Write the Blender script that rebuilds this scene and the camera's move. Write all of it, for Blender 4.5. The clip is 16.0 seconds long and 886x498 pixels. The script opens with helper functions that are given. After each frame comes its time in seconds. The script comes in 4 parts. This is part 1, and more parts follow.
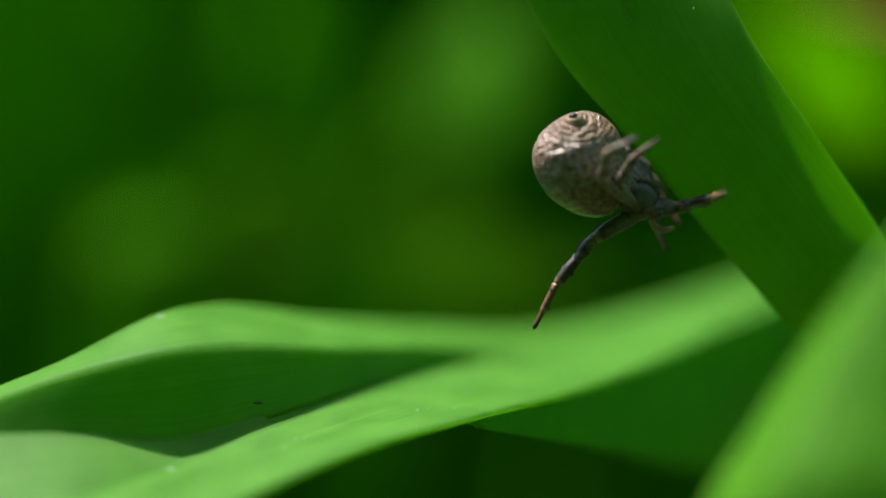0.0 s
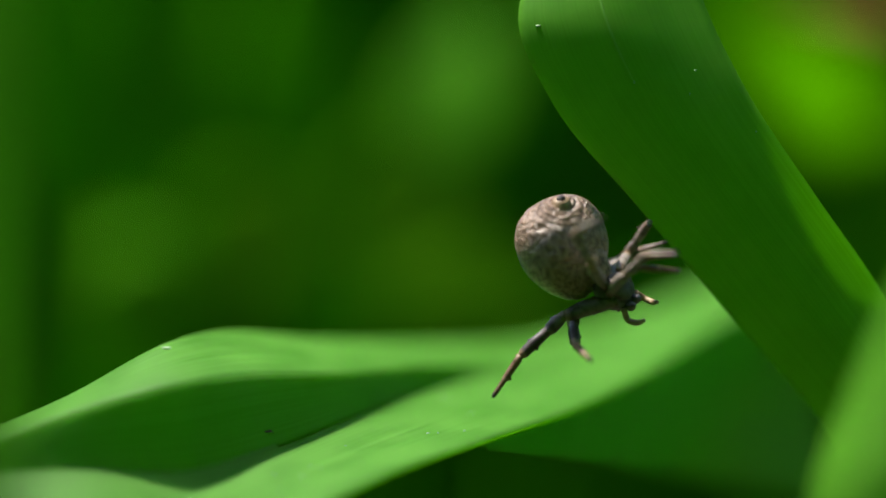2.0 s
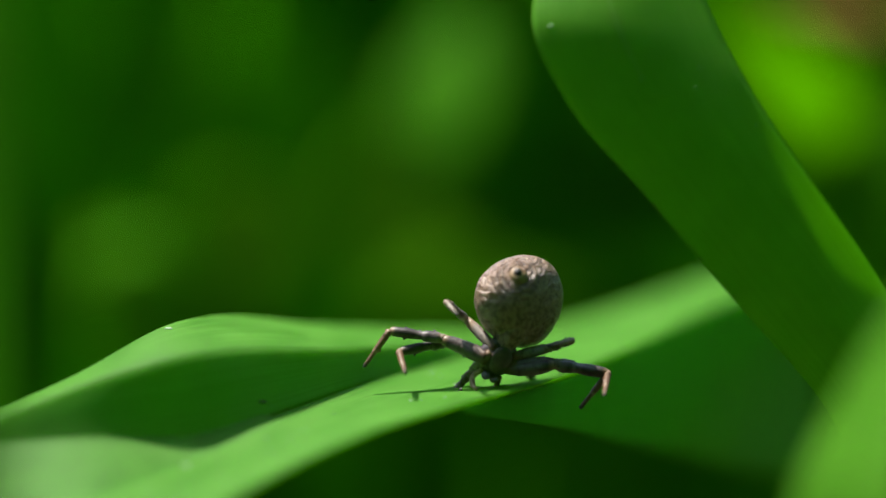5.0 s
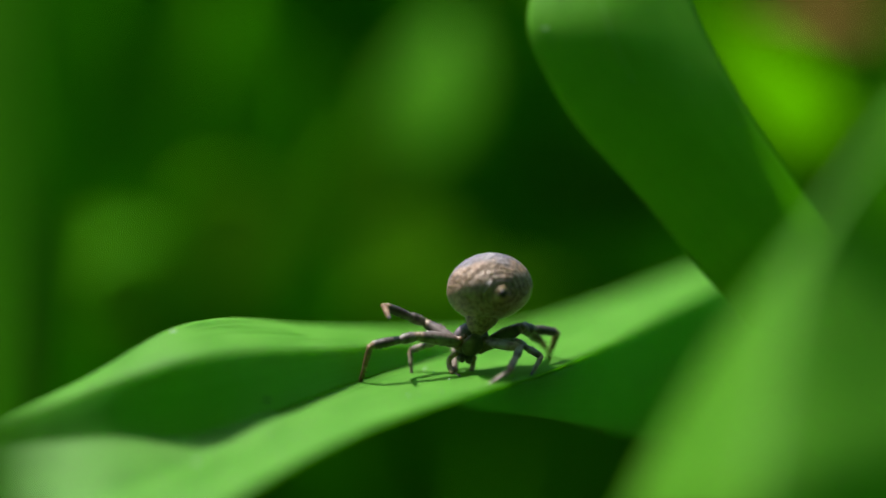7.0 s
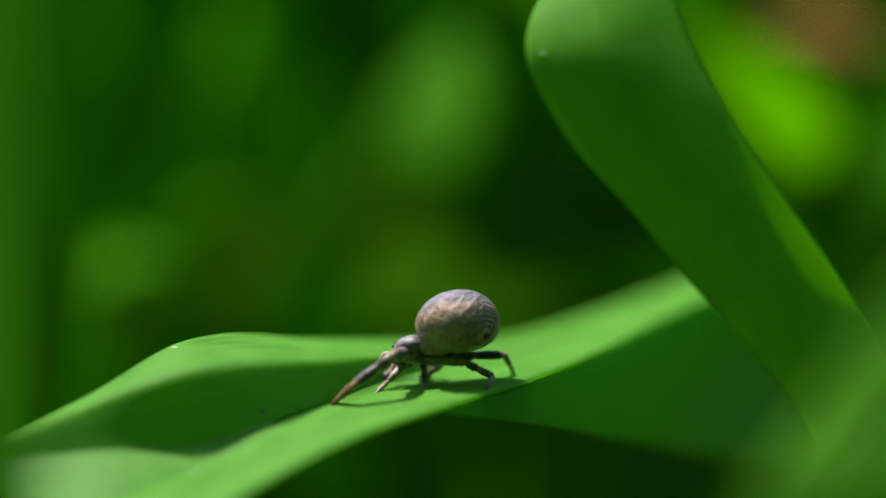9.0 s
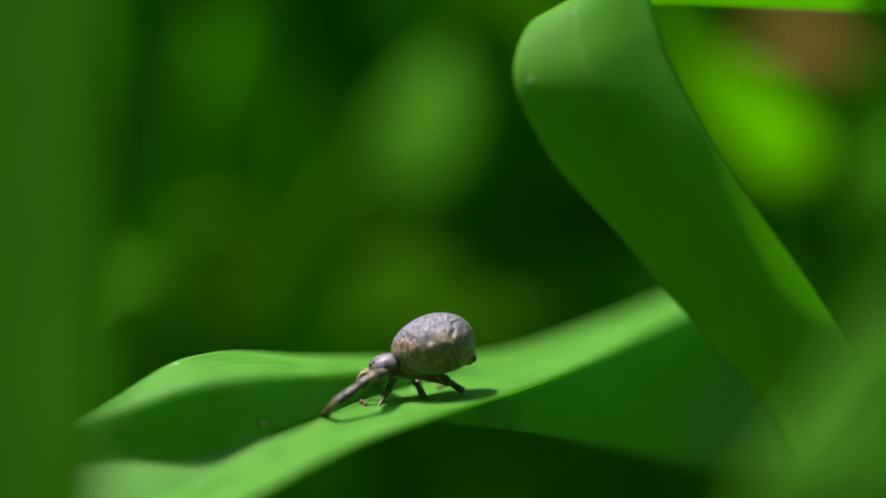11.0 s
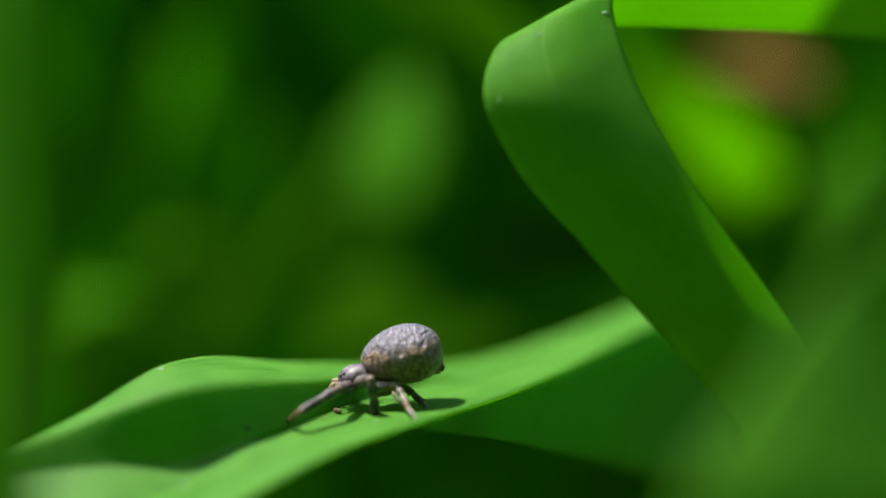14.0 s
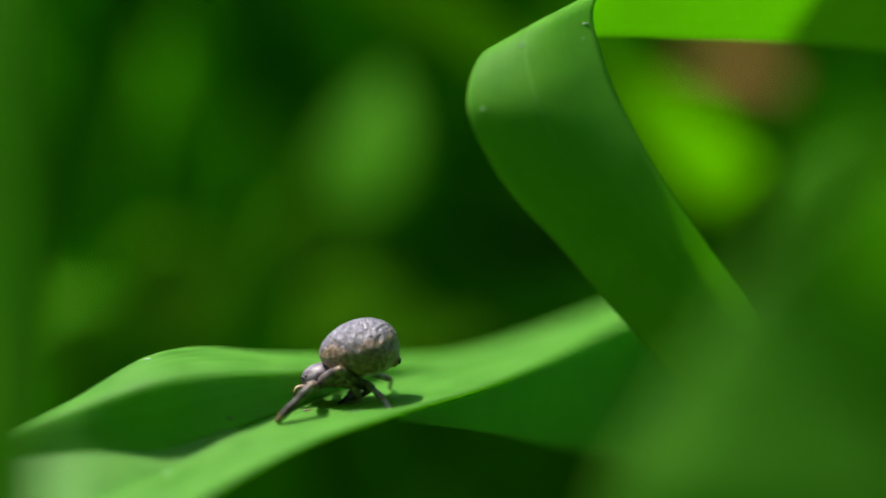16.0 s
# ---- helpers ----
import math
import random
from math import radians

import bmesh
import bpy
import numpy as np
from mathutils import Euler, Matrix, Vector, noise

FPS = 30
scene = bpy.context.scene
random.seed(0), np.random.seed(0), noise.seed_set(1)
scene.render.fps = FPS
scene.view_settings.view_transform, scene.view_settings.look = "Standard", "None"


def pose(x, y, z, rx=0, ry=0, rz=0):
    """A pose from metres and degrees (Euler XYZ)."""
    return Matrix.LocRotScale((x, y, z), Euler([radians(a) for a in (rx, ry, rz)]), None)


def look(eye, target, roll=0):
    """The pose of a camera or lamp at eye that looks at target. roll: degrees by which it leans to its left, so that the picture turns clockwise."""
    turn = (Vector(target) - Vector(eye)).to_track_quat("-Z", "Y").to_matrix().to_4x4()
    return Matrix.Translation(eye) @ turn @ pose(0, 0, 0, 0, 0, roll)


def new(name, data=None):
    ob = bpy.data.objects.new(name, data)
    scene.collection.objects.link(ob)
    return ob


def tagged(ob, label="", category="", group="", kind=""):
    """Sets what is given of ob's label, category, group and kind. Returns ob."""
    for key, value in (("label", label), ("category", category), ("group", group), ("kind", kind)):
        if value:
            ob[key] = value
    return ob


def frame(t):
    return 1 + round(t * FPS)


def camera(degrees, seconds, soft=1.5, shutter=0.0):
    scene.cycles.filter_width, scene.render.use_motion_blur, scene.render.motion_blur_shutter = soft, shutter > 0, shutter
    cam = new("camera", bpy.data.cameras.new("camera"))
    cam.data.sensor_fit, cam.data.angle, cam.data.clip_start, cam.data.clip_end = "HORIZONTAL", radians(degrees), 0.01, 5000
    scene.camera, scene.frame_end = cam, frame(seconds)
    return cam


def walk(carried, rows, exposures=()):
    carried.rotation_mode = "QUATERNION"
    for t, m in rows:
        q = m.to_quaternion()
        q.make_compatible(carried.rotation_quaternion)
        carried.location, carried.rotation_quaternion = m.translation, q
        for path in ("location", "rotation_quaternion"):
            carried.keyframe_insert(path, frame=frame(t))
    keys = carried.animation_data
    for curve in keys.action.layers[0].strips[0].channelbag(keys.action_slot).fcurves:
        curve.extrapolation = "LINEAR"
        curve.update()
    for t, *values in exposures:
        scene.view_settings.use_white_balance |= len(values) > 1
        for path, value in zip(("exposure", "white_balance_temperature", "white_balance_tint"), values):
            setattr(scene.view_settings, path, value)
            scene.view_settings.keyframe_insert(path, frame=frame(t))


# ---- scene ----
from mathutils.bvhtree import BVHTree

MM = 0.001

# camera: a close-up lens, hand-held, drawing slowly back
cam = camera(30.0, 16.0, soft=1.8)
walk(cam, [
    (0, pose(0.00664, 0.02429, 0.29161, 80.618, -0.282, 4.941)),
    (0.5, pose(0.00609, 0.02238, 0.29375, 80.423, 0.045, 5.009)),
    (1, pose(0.00525, 0.02384, 0.29459, 80.325, -0.004, 4.818)),
    (1.5, pose(0.00504, 0.02472, 0.29540, 80.175, -0.160, 4.380)),
    (2, pose(0.00477, 0.02428, 0.29669, 79.947, -0.196, 4.045)),
    (2.5, pose(0.00346, 0.02271, 0.29744, 79.984, 0.020, 3.959)),
    (3, pose(0.00138, 0.02210, 0.29735, 80.124, 0.428, 3.917)),
    (3.5, pose(0.00089, 0.02141, 0.29750, 80.222, 0.653, 3.362)),
    (4, pose(0.00159, 0.02043, 0.29697, 80.233, 0.447, 3.361)),
    (6.5, pose(0.00240, 0.01457, 0.29640, 80.043, -0.479, 2.670)),
    (7, pose(0.00135, 0.01311, 0.29668, 80.240, -0.463, 2.548)),
    (7.5, pose(0.00117, 0.01285, 0.29677, 80.353, -0.278, 2.602)),
    (8, pose(0.00133, 0.01240, 0.29695, 80.494, -0.205, 2.535)),
    (8.5, pose(0.00141, 0.01148, 0.29719, 80.698, -0.208, 2.560)),
    (9, pose(0.00163, 0.00955, 0.29727, 80.883, -0.300, 2.641)),
    (11.5, pose(0.00150, 0.00516, 0.29975, 81.155, 0.157, 1.966)),
    (12, pose(0.00135, 0.00483, 0.30039, 81.108, 0.216, 1.701)),
    (12.5, pose(0.00079, 0.00447, 0.29926, 81.678, -0.130, 1.346)),
    (13, pose(0.00061, 0.00356, 0.29915, 81.666, 0.032, 1.155)),
    (13.5, pose(0.00172, 0.00425, 0.29794, 82.350, -0.044, 1.307)),
    (14, pose(0.00083, 0.00207, 0.29827, 82.189, 0.131, 0.823)),
    (14.5, pose(0.00040, 0.00169, 0.29809, 82.316, 0.030, 0.513)),
    (15, pose(-0.00027, 0.00080, 0.29767, 82.589, 0.129, 0.083)),
    (15.5, pose(-0.00021, 0.00037, 0.29795, 82.593, 0.107, -0.010)),
    (16, pose(0.00014, -0.00070, 0.29957, 81.990, -0.014, -0.033)),
], exposures=[(0, 1.0), (16, 1.0)])

# light: clear sky and a high sun
SUN_FROM = Vector((-0.37, 0.225, 0.86)).normalized()
world = bpy.data.worlds.new("sky")
scene.world = world
world.use_nodes = True
wn = world.node_tree.nodes
sky = wn.new("ShaderNodeTexSky")
sky.sky_type, sky.sun_disc = "NISHITA", False
sky.air_density, sky.dust_density, sky.ozone_density = 0.8, 1.0, 0.3
sky.sun_elevation = math.asin(SUN_FROM.z)
sky.sun_rotation = math.atan2(SUN_FROM.x, SUN_FROM.y)
world.node_tree.links.new(sky.outputs[0], wn["Background"].inputs[0])
wn["Background"].inputs[1].default_value = 0.15
sun = new("sun", bpy.data.lights.new("sun", "SUN"))
sun.data.energy, sun.data.angle, sun.data.color = 4.0, radians(0.5), (1.0, 0.95, 0.86)
sun.matrix_world = look(SUN_FROM * 3, (0, 0, 0))


# ---- materials ----
def nodes_of(name):
    m = bpy.data.materials.new(name)
    m.use_nodes = True
    return m, m.node_tree.nodes, m.node_tree.links


def leaf_material(name, dark, light, through_colour, veins=85.0, rough=0.5, through_share=0.35, gloss=0.002):
    """A grass leaf: long fine veins, mottling, waxy gloss, light shining through."""
    m, n, l = nodes_of(name)
    uv = n.new("ShaderNodeTexCoord")
    stretch = n.new("ShaderNodeMapping")
    stretch.inputs["Scale"].default_value = (veins, 2.0, 1.0)
    l.new(uv.outputs["UV"], stretch.inputs["Vector"])
    vein = n.new("ShaderNodeTexNoise")
    vein.inputs["Scale"].default_value, vein.inputs["Detail"].default_value = 1.0, 3.0
    l.new(stretch.outputs[0], vein.inputs["Vector"])
    mott = n.new("ShaderNodeTexNoise")
    mott.inputs["Scale"].default_value, mott.inputs["Detail"].default_value = 330.0, 6.0
    l.new(uv.outputs["Object"], mott.inputs["Vector"])
    add = n.new("ShaderNodeMath")
    add.operation = "MULTIPLY_ADD"
    add.inputs[1].default_value = 0.55
    l.new(vein.outputs["Fac"], add.inputs[0])
    half = n.new("ShaderNodeMath")
    half.operation = "MULTIPLY"
    half.inputs[1].default_value = 0.45
    l.new(mott.outputs["Fac"], half.inputs[0])
    l.new(half.outputs[0], add.inputs[2])
    ramp = n.new("ShaderNodeValToRGB")
    ramp.color_ramp.elements[0].position, ramp.color_ramp.elements[0].color = 0.38, (*dark, 1)
    ramp.color_ramp.elements[1].position, ramp.color_ramp.elements[1].color = 0.62, (*light, 1)
    l.new(add.outputs[0], ramp.inputs[0])
    bump = n.new("ShaderNodeBump")
    bump.inputs["Strength"].default_value, bump.inputs["Distance"].default_value = 0.5, 0.00012
    l.new(add.outputs[0], bump.inputs["Height"])
    n.remove(n["Principled BSDF"])
    dull = n.new("ShaderNodeBsdfDiffuse")
    l.new(ramp.outputs[0], dull.inputs["Color"])
    l.new(bump.outputs[0], dull.inputs["Normal"])
    shine = n.new("ShaderNodeBsdfGlossy")
    shine.inputs["Roughness"].default_value = rough
    l.new(bump.outputs[0], shine.inputs["Normal"])
    b = n.new("ShaderNodeMixShader")
    b.inputs[0].default_value = gloss
    l.new(dull.outputs[0], b.inputs[1])
    l.new(shine.outputs[0], b.inputs[2])
    tr = n.new("ShaderNodeBsdfTranslucent")
    tint = n.new("ShaderNodeMix")
    tint.data_type, tint.blend_type = "RGBA", "MULTIPLY"
    tint.inputs["Factor"].default_value = 0.0
    tint.inputs["A"].default_value = (*through_colour, 1)
    l.new(ramp.outputs[0], tint.inputs["B"])
    l.new(tint.outputs["Result"], tr.inputs["Color"])
    l.new(bump.outputs[0], tr.inputs["Normal"])
    mix = n.new("ShaderNodeMixShader")
    mix.inputs[0].default_value = through_share
    l.new(b.outputs[0], mix.inputs[1])
    l.new(tr.outputs[0], mix.inputs[2])
    l.new(mix.outputs[0], n["Material Output"].inputs["Surface"])
    return m


LEAF = leaf_material("grass leaf", (0.056, 0.2, 0.015), (0.12, 0.318, 0.042), (0.46, 0.95, 0.015), rough=0.6, through_share=0.45, gloss=0.035)
FAR = leaf_material("far leaf", (0.05, 0.20, 0.004), (0.10, 0.30, 0.012), (0.46, 0.95, 0.008), veins=20, rough=0.6, through_share=0.5, gloss=0.006)
OLD = leaf_material("old thick leaf", (0.034, 0.16, 0.003), (0.062, 0.23, 0.008), (0.27, 0.68, 0.005), through_share=0.42, gloss=0.005)
UNDER = leaf_material("undergrowth leaf", (0.027, 0.17, 0.0012), (0.066, 0.285, 0.0026), (0.24, 0.7, 0.004), veins=20, rough=0.9, through_share=0.3, gloss=0.0)
DIM = leaf_material("dim yellow-green leaf", (0.05, 0.17, 0.003), (0.09, 0.26, 0.006), (0.30, 0.62, 0.003), veins=20, through_share=0.5, gloss=0.0)
# deep shade between the plants, put into a leaf's base colour
SHADE_GAP = leaf_material("leaf coloured as deep shade", (0.008, 0.04, 0.001), (0.016, 0.07, 0.002), (0.03, 0.1, 0.002), veins=20, rough=0.8, through_share=0.15, gloss=0.002)
YOUNG = leaf_material("thin young leaf", (0.05, 0.20, 0.006), (0.095, 0.30, 0.016), (0.45, 0.88, 0.006), through_share=0.72)
BROAD = leaf_material("broad leaf with little gloss", (0.06, 0.215, 0.009), (0.125, 0.34, 0.026), (0.42, 0.9, 0.01), rough=0.6, through_share=0.45, gloss=0.02)
DRY = leaf_material("dry leaf", (0.30, 0.17, 0.04), (0.50, 0.30, 0.08), (0.4, 0.32, 0.08), veins=30, rough=0.7)


def plain_material(name, colour, rough=0.6, second=None, scale=800.0, bump=0.4):
    m, n, l = nodes_of(name)
    b = n["Principled BSDF"]
    b.inputs["Roughness"].default_value = rough
    co = n.new("ShaderNodeTexCoord")
    no = n.new("ShaderNodeTexNoise")
    no.inputs["Scale"].default_value, no.inputs["Detail"].default_value = scale, 4.0
    l.new(co.outputs["Object"], no.inputs["Vector"])
    ramp = n.new("ShaderNodeValToRGB")
    ramp.color_ramp.elements[0].position, ramp.color_ramp.elements[0].color = 0.35, (*colour, 1)
    ramp.color_ramp.elements[1].position, ramp.color_ramp.elements[1].color = 0.65, (*(second or colour), 1)
    l.new(no.outputs["Fac"], ramp.inputs[0])
    l.new(ramp.outputs[0], b.inputs["Base Color"])
    bp = n.new("ShaderNodeBump")
    bp.inputs["Strength"].default_value, bp.inputs["Distance"].default_value = bump, 0.1 / scale
    l.new(no.outputs["Fac"], bp.inputs["Height"])
    l.new(bp.outputs[0], b.inputs["Normal"])
    return m


RIB = leaf_material("pale leaf rib", (0.10, 0.32, 0.03), (0.17, 0.43, 0.06), (0.58, 1.0, 0.06), veins=4.0, rough=0.6, through_share=0.42, gloss=0.03)
SPECK = plain_material("pale speck", (0.24, 0.42, 0.17), 0.7, (0.45, 0.58, 0.38), 900.0)
BROWN = plain_material("brown blemish", (0.05, 0.035, 0.008), 0.7, (0.09, 0.07, 0.01), 900.0)
SOIL = plain_material("dark soil", (0.02, 0.014, 0.008), 0.9, (0.05, 0.035, 0.02), 90.0)


def belly_material():
    """Fine brown-grey mottling, paler on the back, ring folds towards the spinneret with shade painted into their
    hollows.
    """
    m, n, l = nodes_of("spider abdomen")
    b = n["Principled BSDF"]
    co = n.new("ShaderNodeTexCoord")
    mm = n.new("ShaderNodeMapping")
    mm.inputs["Scale"].default_value = (1000, 1000, 1000)
    l.new(co.outputs["Object"], mm.inputs["Vector"])

    def noise_of(scale, detail, stretch=(1, 1, 1)):
        st = n.new("ShaderNodeMapping")
        st.inputs["Scale"].default_value = stretch
        l.new(mm.outputs[0], st.inputs["Vector"])
        t = n.new("ShaderNodeTexNoise")
        t.inputs["Scale"].default_value, t.inputs["Detail"].default_value = scale, detail
        t.inputs["Distortion"].default_value = 0.6
        l.new(st.outputs[0], t.inputs["Vector"])
        return t.outputs["Fac"]

    def calc(op, a, b_, c=None):
        k = n.new("ShaderNodeMath")
        k.operation = op
        for sock, v in zip(k.inputs, (a, b_, c)):
            if v is None:
                continue
            if isinstance(v, (int, float)):
                sock.default_value = v
            else:
                l.new(v, sock)
        return k.outputs[0]

    def ramp(value, stops):
        r = n.new("ShaderNodeValToRGB")
        r.color_ramp.elements[0].position, r.color_ramp.elements[0].color = stops[0][0], (*stops[0][1], 1)
        r.color_ramp.elements[1].position, r.color_ramp.elements[1].color = stops[-1][0], (*stops[-1][1], 1)
        l.new(value, r.inputs[0])
        return r.outputs[0]

    fine = noise_of(4.6, 6, (1.0, 0.5, 1.0))
    blotch = noise_of(0.9, 5)
    spots = noise_of(1.9, 3)
    brown = ramp(fine, ((0.36, (0.125, 0.077, 0.052)), (0.64, (0.41, 0.275, 0.195))))
    pale = ramp(fine, ((0.36, (0.075, 0.062, 0.072)), (0.6, (0.265, 0.24, 0.30))))
    dark = ramp(fine, ((0.4, (0.07, 0.055, 0.05)), (0.6, (0.13, 0.105, 0.10))))
    sep = n.new("ShaderNodeSeparateXYZ")
    l.new(mm.outputs[0], sep.inputs[0])
    lean = calc("MULTIPLY_ADD", sep.outputs["Y"], 0.08, sep.outputs["Z"])
    height = calc("MULTIPLY_ADD", blotch, 2.6, lean)
    back = calc("MULTIPLY_ADD", height, 2.1, -4.2)
    mask = n.new("ShaderNodeClamp")
    l.new(back, mask.inputs[0])
    spot_mask = n.new("ShaderNodeClamp")
    l.new(calc("MULTIPLY_ADD", spots, 9.0, -5.3), spot_mask.inputs[0])
    tan = ramp(fine, ((0.36, (0.075, 0.06, 0.058)), (0.62, (0.275, 0.235, 0.235))))
    rear = n.new("ShaderNodeClamp")
    l.new(calc("MULTIPLY_ADD", calc("ADD", sep.outputs["Y"], calc("MULTIPLY", sep.outputs["Z"], 0.9)), -0.35, 0.0), rear.inputs[0])
    dorsal = n.new("ShaderNodeMix")
    dorsal.data_type = "RGBA"
    l.new(rear.outputs[0], dorsal.inputs["Factor"])
    l.new(pale, dorsal.inputs["A"])
    l.new(tan, dorsal.inputs["B"])
    top = n.new("ShaderNodeMix")
    top.data_type = "RGBA"
    l.new(spot_mask.outputs[0], top.inputs["Factor"])
    l.new(dorsal.outputs["Result"], top.inputs["A"])
    l.new(dark, top.inputs["B"])
    mix = n.new("ShaderNodeMix")
    mix.data_type = "RGBA"
    l.new(mask.outputs[0], mix.inputs["Factor"])
    l.new(brown, mix.inputs["A"])
    l.new(top.outputs["Result"], mix.inputs["B"])
    away = n.new("ShaderNodeVectorMath")
    away.operation = "DISTANCE"
    away.inputs[1].default_value = (0, -2.95, -1.3)
    l.new(mm.outputs[0], away.inputs[0])
    rings = calc("SINE", calc("MULTIPLY_ADD", away.outputs["Value"], 15.0, calc("MULTIPLY", blotch, 16.0)), 0)
    fade = n.new("ShaderNodeClamp")
    l.new(calc("MULTIPLY_ADD", away.outputs["Value"], -0.5, 1.35), fade.inputs[0])
    folds = calc("MULTIPLY", rings, fade.outputs[0])
    # darkens the base colour in the fold hollows, as shade there would
    tone = n.new("ShaderNodeMix")
    tone.data_type, tone.blend_type = "RGBA", "MULTIPLY"
    tone.inputs["B"].default_value = (0.32, 0.26, 0.22, 1)
    fold_shade = n.new("ShaderNodeClamp")
    l.new(calc("MULTIPLY", folds, -0.75), fold_shade.inputs[0])
    l.new(fold_shade.outputs[0], tone.inputs["Factor"])
    l.new(mix.outputs["Result"], tone.inputs["A"])
    l.new(tone.outputs["Result"], b.inputs["Base Color"])
    wrinkle = noise_of(1.7, 3, (0.8, 1.7, 1.0))
    relief = calc("ADD", calc("MULTIPLY_ADD", folds, 0.45, calc("MULTIPLY", fine, 0.7)), calc("MULTIPLY", wrinkle, 2.2))
    bump = n.new("ShaderNodeBump")
    bump.inputs["Strength"].default_value, bump.inputs["Distance"].default_value = 0.75, 0.00025
    l.new(relief, bump.inputs["Height"])
    l.new(bump.outputs[0], b.inputs["Normal"])
    b.inputs["Roughness"].default_value = 0.31
    b.inputs["Specular IOR Level"].default_value = 0.6
    b.inputs["Subsurface Weight"].default_value = 0.15
    b.inputs["Subsurface Radius"].default_value = (0.7, 0.55, 0.5)
    b.inputs["Subsurface Scale"].default_value = 0.0015
    return m


BELLY = belly_material()


def leg_material(name, length, bands, rough=0.45):
    """A leg segment along y (mm), banded from end to end: share of the length, colour; mottled with fine grain."""
    m, n, l = nodes_of(name)
    b = n["Principled BSDF"]
    b.inputs["Roughness"].default_value = rough
    co = n.new("ShaderNodeTexCoord")
    sep = n.new("ShaderNodeSeparateXYZ")
    l.new(co.outputs["Object"], sep.inputs[0])
    no = n.new("ShaderNodeTexNoise")
    no.inputs["Scale"].default_value, no.inputs["Detail"].default_value = 2600.0, 4.0
    l.new(co.outputs["Object"], no.inputs["Vector"])
    along = n.new("ShaderNodeMath")
    along.operation = "MULTIPLY_ADD"
    along.inputs[1].default_value = 1000.0 / length
    wob = n.new("ShaderNodeMath")
    wob.operation = "MULTIPLY_ADD"
    wob.inputs[1].default_value, wob.inputs[2].default_value = 0.16, -0.08
    l.new(no.outputs["Fac"], wob.inputs[0])
    l.new(sep.outputs["Y"], along.inputs[0])
    l.new(wob.outputs[0], along.inputs[2])
    ramp = n.new("ShaderNodeValToRGB")
    el = ramp.color_ramp.elements
    el[0].position, el[0].color = bands[0][0], (*bands[0][1], 1)
    el[1].position, el[1].color = bands[-1][0], (*bands[-1][1], 1)
    for at, colour in bands[1:-1]:
        el.new(at).color = (*colour, 1)
    l.new(along.outputs[0], ramp.inputs[0])
    grain = n.new("ShaderNodeMix")
    grain.data_type, grain.blend_type = "RGBA", "MULTIPLY"
    grain.inputs["B"].default_value = (0.45, 0.4, 0.36, 1)
    dark = n.new("ShaderNodeMapRange")
    dark.inputs["From Min"].default_value, dark.inputs["From Max"].default_value = 0.5, 0.68
    l.new(no.outputs["Fac"], dark.inputs["Value"])
    l.new(dark.outputs[0], grain.inputs["Factor"])
    l.new(ramp.outputs[0], grain.inputs["A"])
    l.new(grain.outputs["Result"], b.inputs["Base Color"])
    bp = n.new("ShaderNodeBump")
    bp.inputs["Strength"].default_value, bp.inputs["Distance"].default_value = 0.5, 0.00005
    l.new(no.outputs["Fac"], bp.inputs["Height"])
    l.new(bp.outputs[0], b.inputs["Normal"])
    return m


GREY, INK, UMBER, STRAW = (0.155, 0.125, 0.12), (0.045, 0.034, 0.03), (0.16, 0.085, 0.042), (0.30, 0.20, 0.12)
SHELL = plain_material("spider carapace", (0.06, 0.046, 0.05), 0.5, (0.22, 0.185, 0.22), 1500.0, 0.9)
THIGH = leg_material("long thigh", 3.4, ((0.0, UMBER), (0.25, GREY), (0.7, GREY), (0.86, INK), (1.0, STRAW)))
SHIN = leg_material("long shin", 3.6, ((0.0, STRAW), (0.1, GREY), (0.28, INK), (0.36, GREY), (0.55, INK), (0.9, INK), (0.97, STRAW)))
FOOT = leg_material("long foot", 3.0, ((0.0, STRAW), (0.12, UMBER), (0.5, UMBER), (0.57, STRAW), (0.66, UMBER), (0.88, UMBER), (0.97, INK)))
SHORT_THIGH = leg_material("short thigh", 2.6, ((0.0, UMBER), (0.3, (0.22, 0.18, 0.15)), (0.8, (0.26, 0.22, 0.19)), (1.0, STRAW)))
SHORT_SHIN = leg_material("short shin", 2.5, ((0.0, STRAW), (0.2, (0.27, 0.23, 0.2)), (0.42, (0.1, 0.075, 0.06)), (0.55, (0.3, 0.25, 0.2)), (0.85, (0.12, 0.09, 0.07)), (1.0, STRAW)))
SHORT_FOOT = leg_material("short foot", 2.0, ((0.0, STRAW), (0.3, (0.28, 0.23, 0.18)), (0.7, (0.2, 0.15, 0.11)), (0.95, INK)))
SHANK = plain_material("spider breastplate", (0.045, 0.036, 0.034), 0.35, (0.16, 0.12, 0.10), 1100.0)
PALE = plain_material("pale leg joint", (0.14, 0.095, 0.06), 0.45, (0.32, 0.24, 0.16), 1500.0)
TAN = plain_material("tan shell", (0.2, 0.12, 0.06), 0.5, (0.4, 0.28, 0.16), 1500.0)
BLACK = plain_material("black spinneret", (0.01, 0.008, 0.006), 0.4)


# ---- mesh helpers ----
def part(name, bm, material, parent=None, label="", smooth=True):
    me = bpy.data.meshes.new(name)
    bm.to_mesh(me)
    bm.free()
    for mat in material if isinstance(material, (list, tuple)) else (material,):
        me.materials.append(mat)
    if smooth:
        me.shade_smooth()
    ob = new(name, me)
    ob.parent = parent
    if label:
        ob["label"] = label
    return ob


def empty(name, place=(0, 0, 0)):
    ob = new(name)
    ob.location = Vector(place) * MM
    return ob


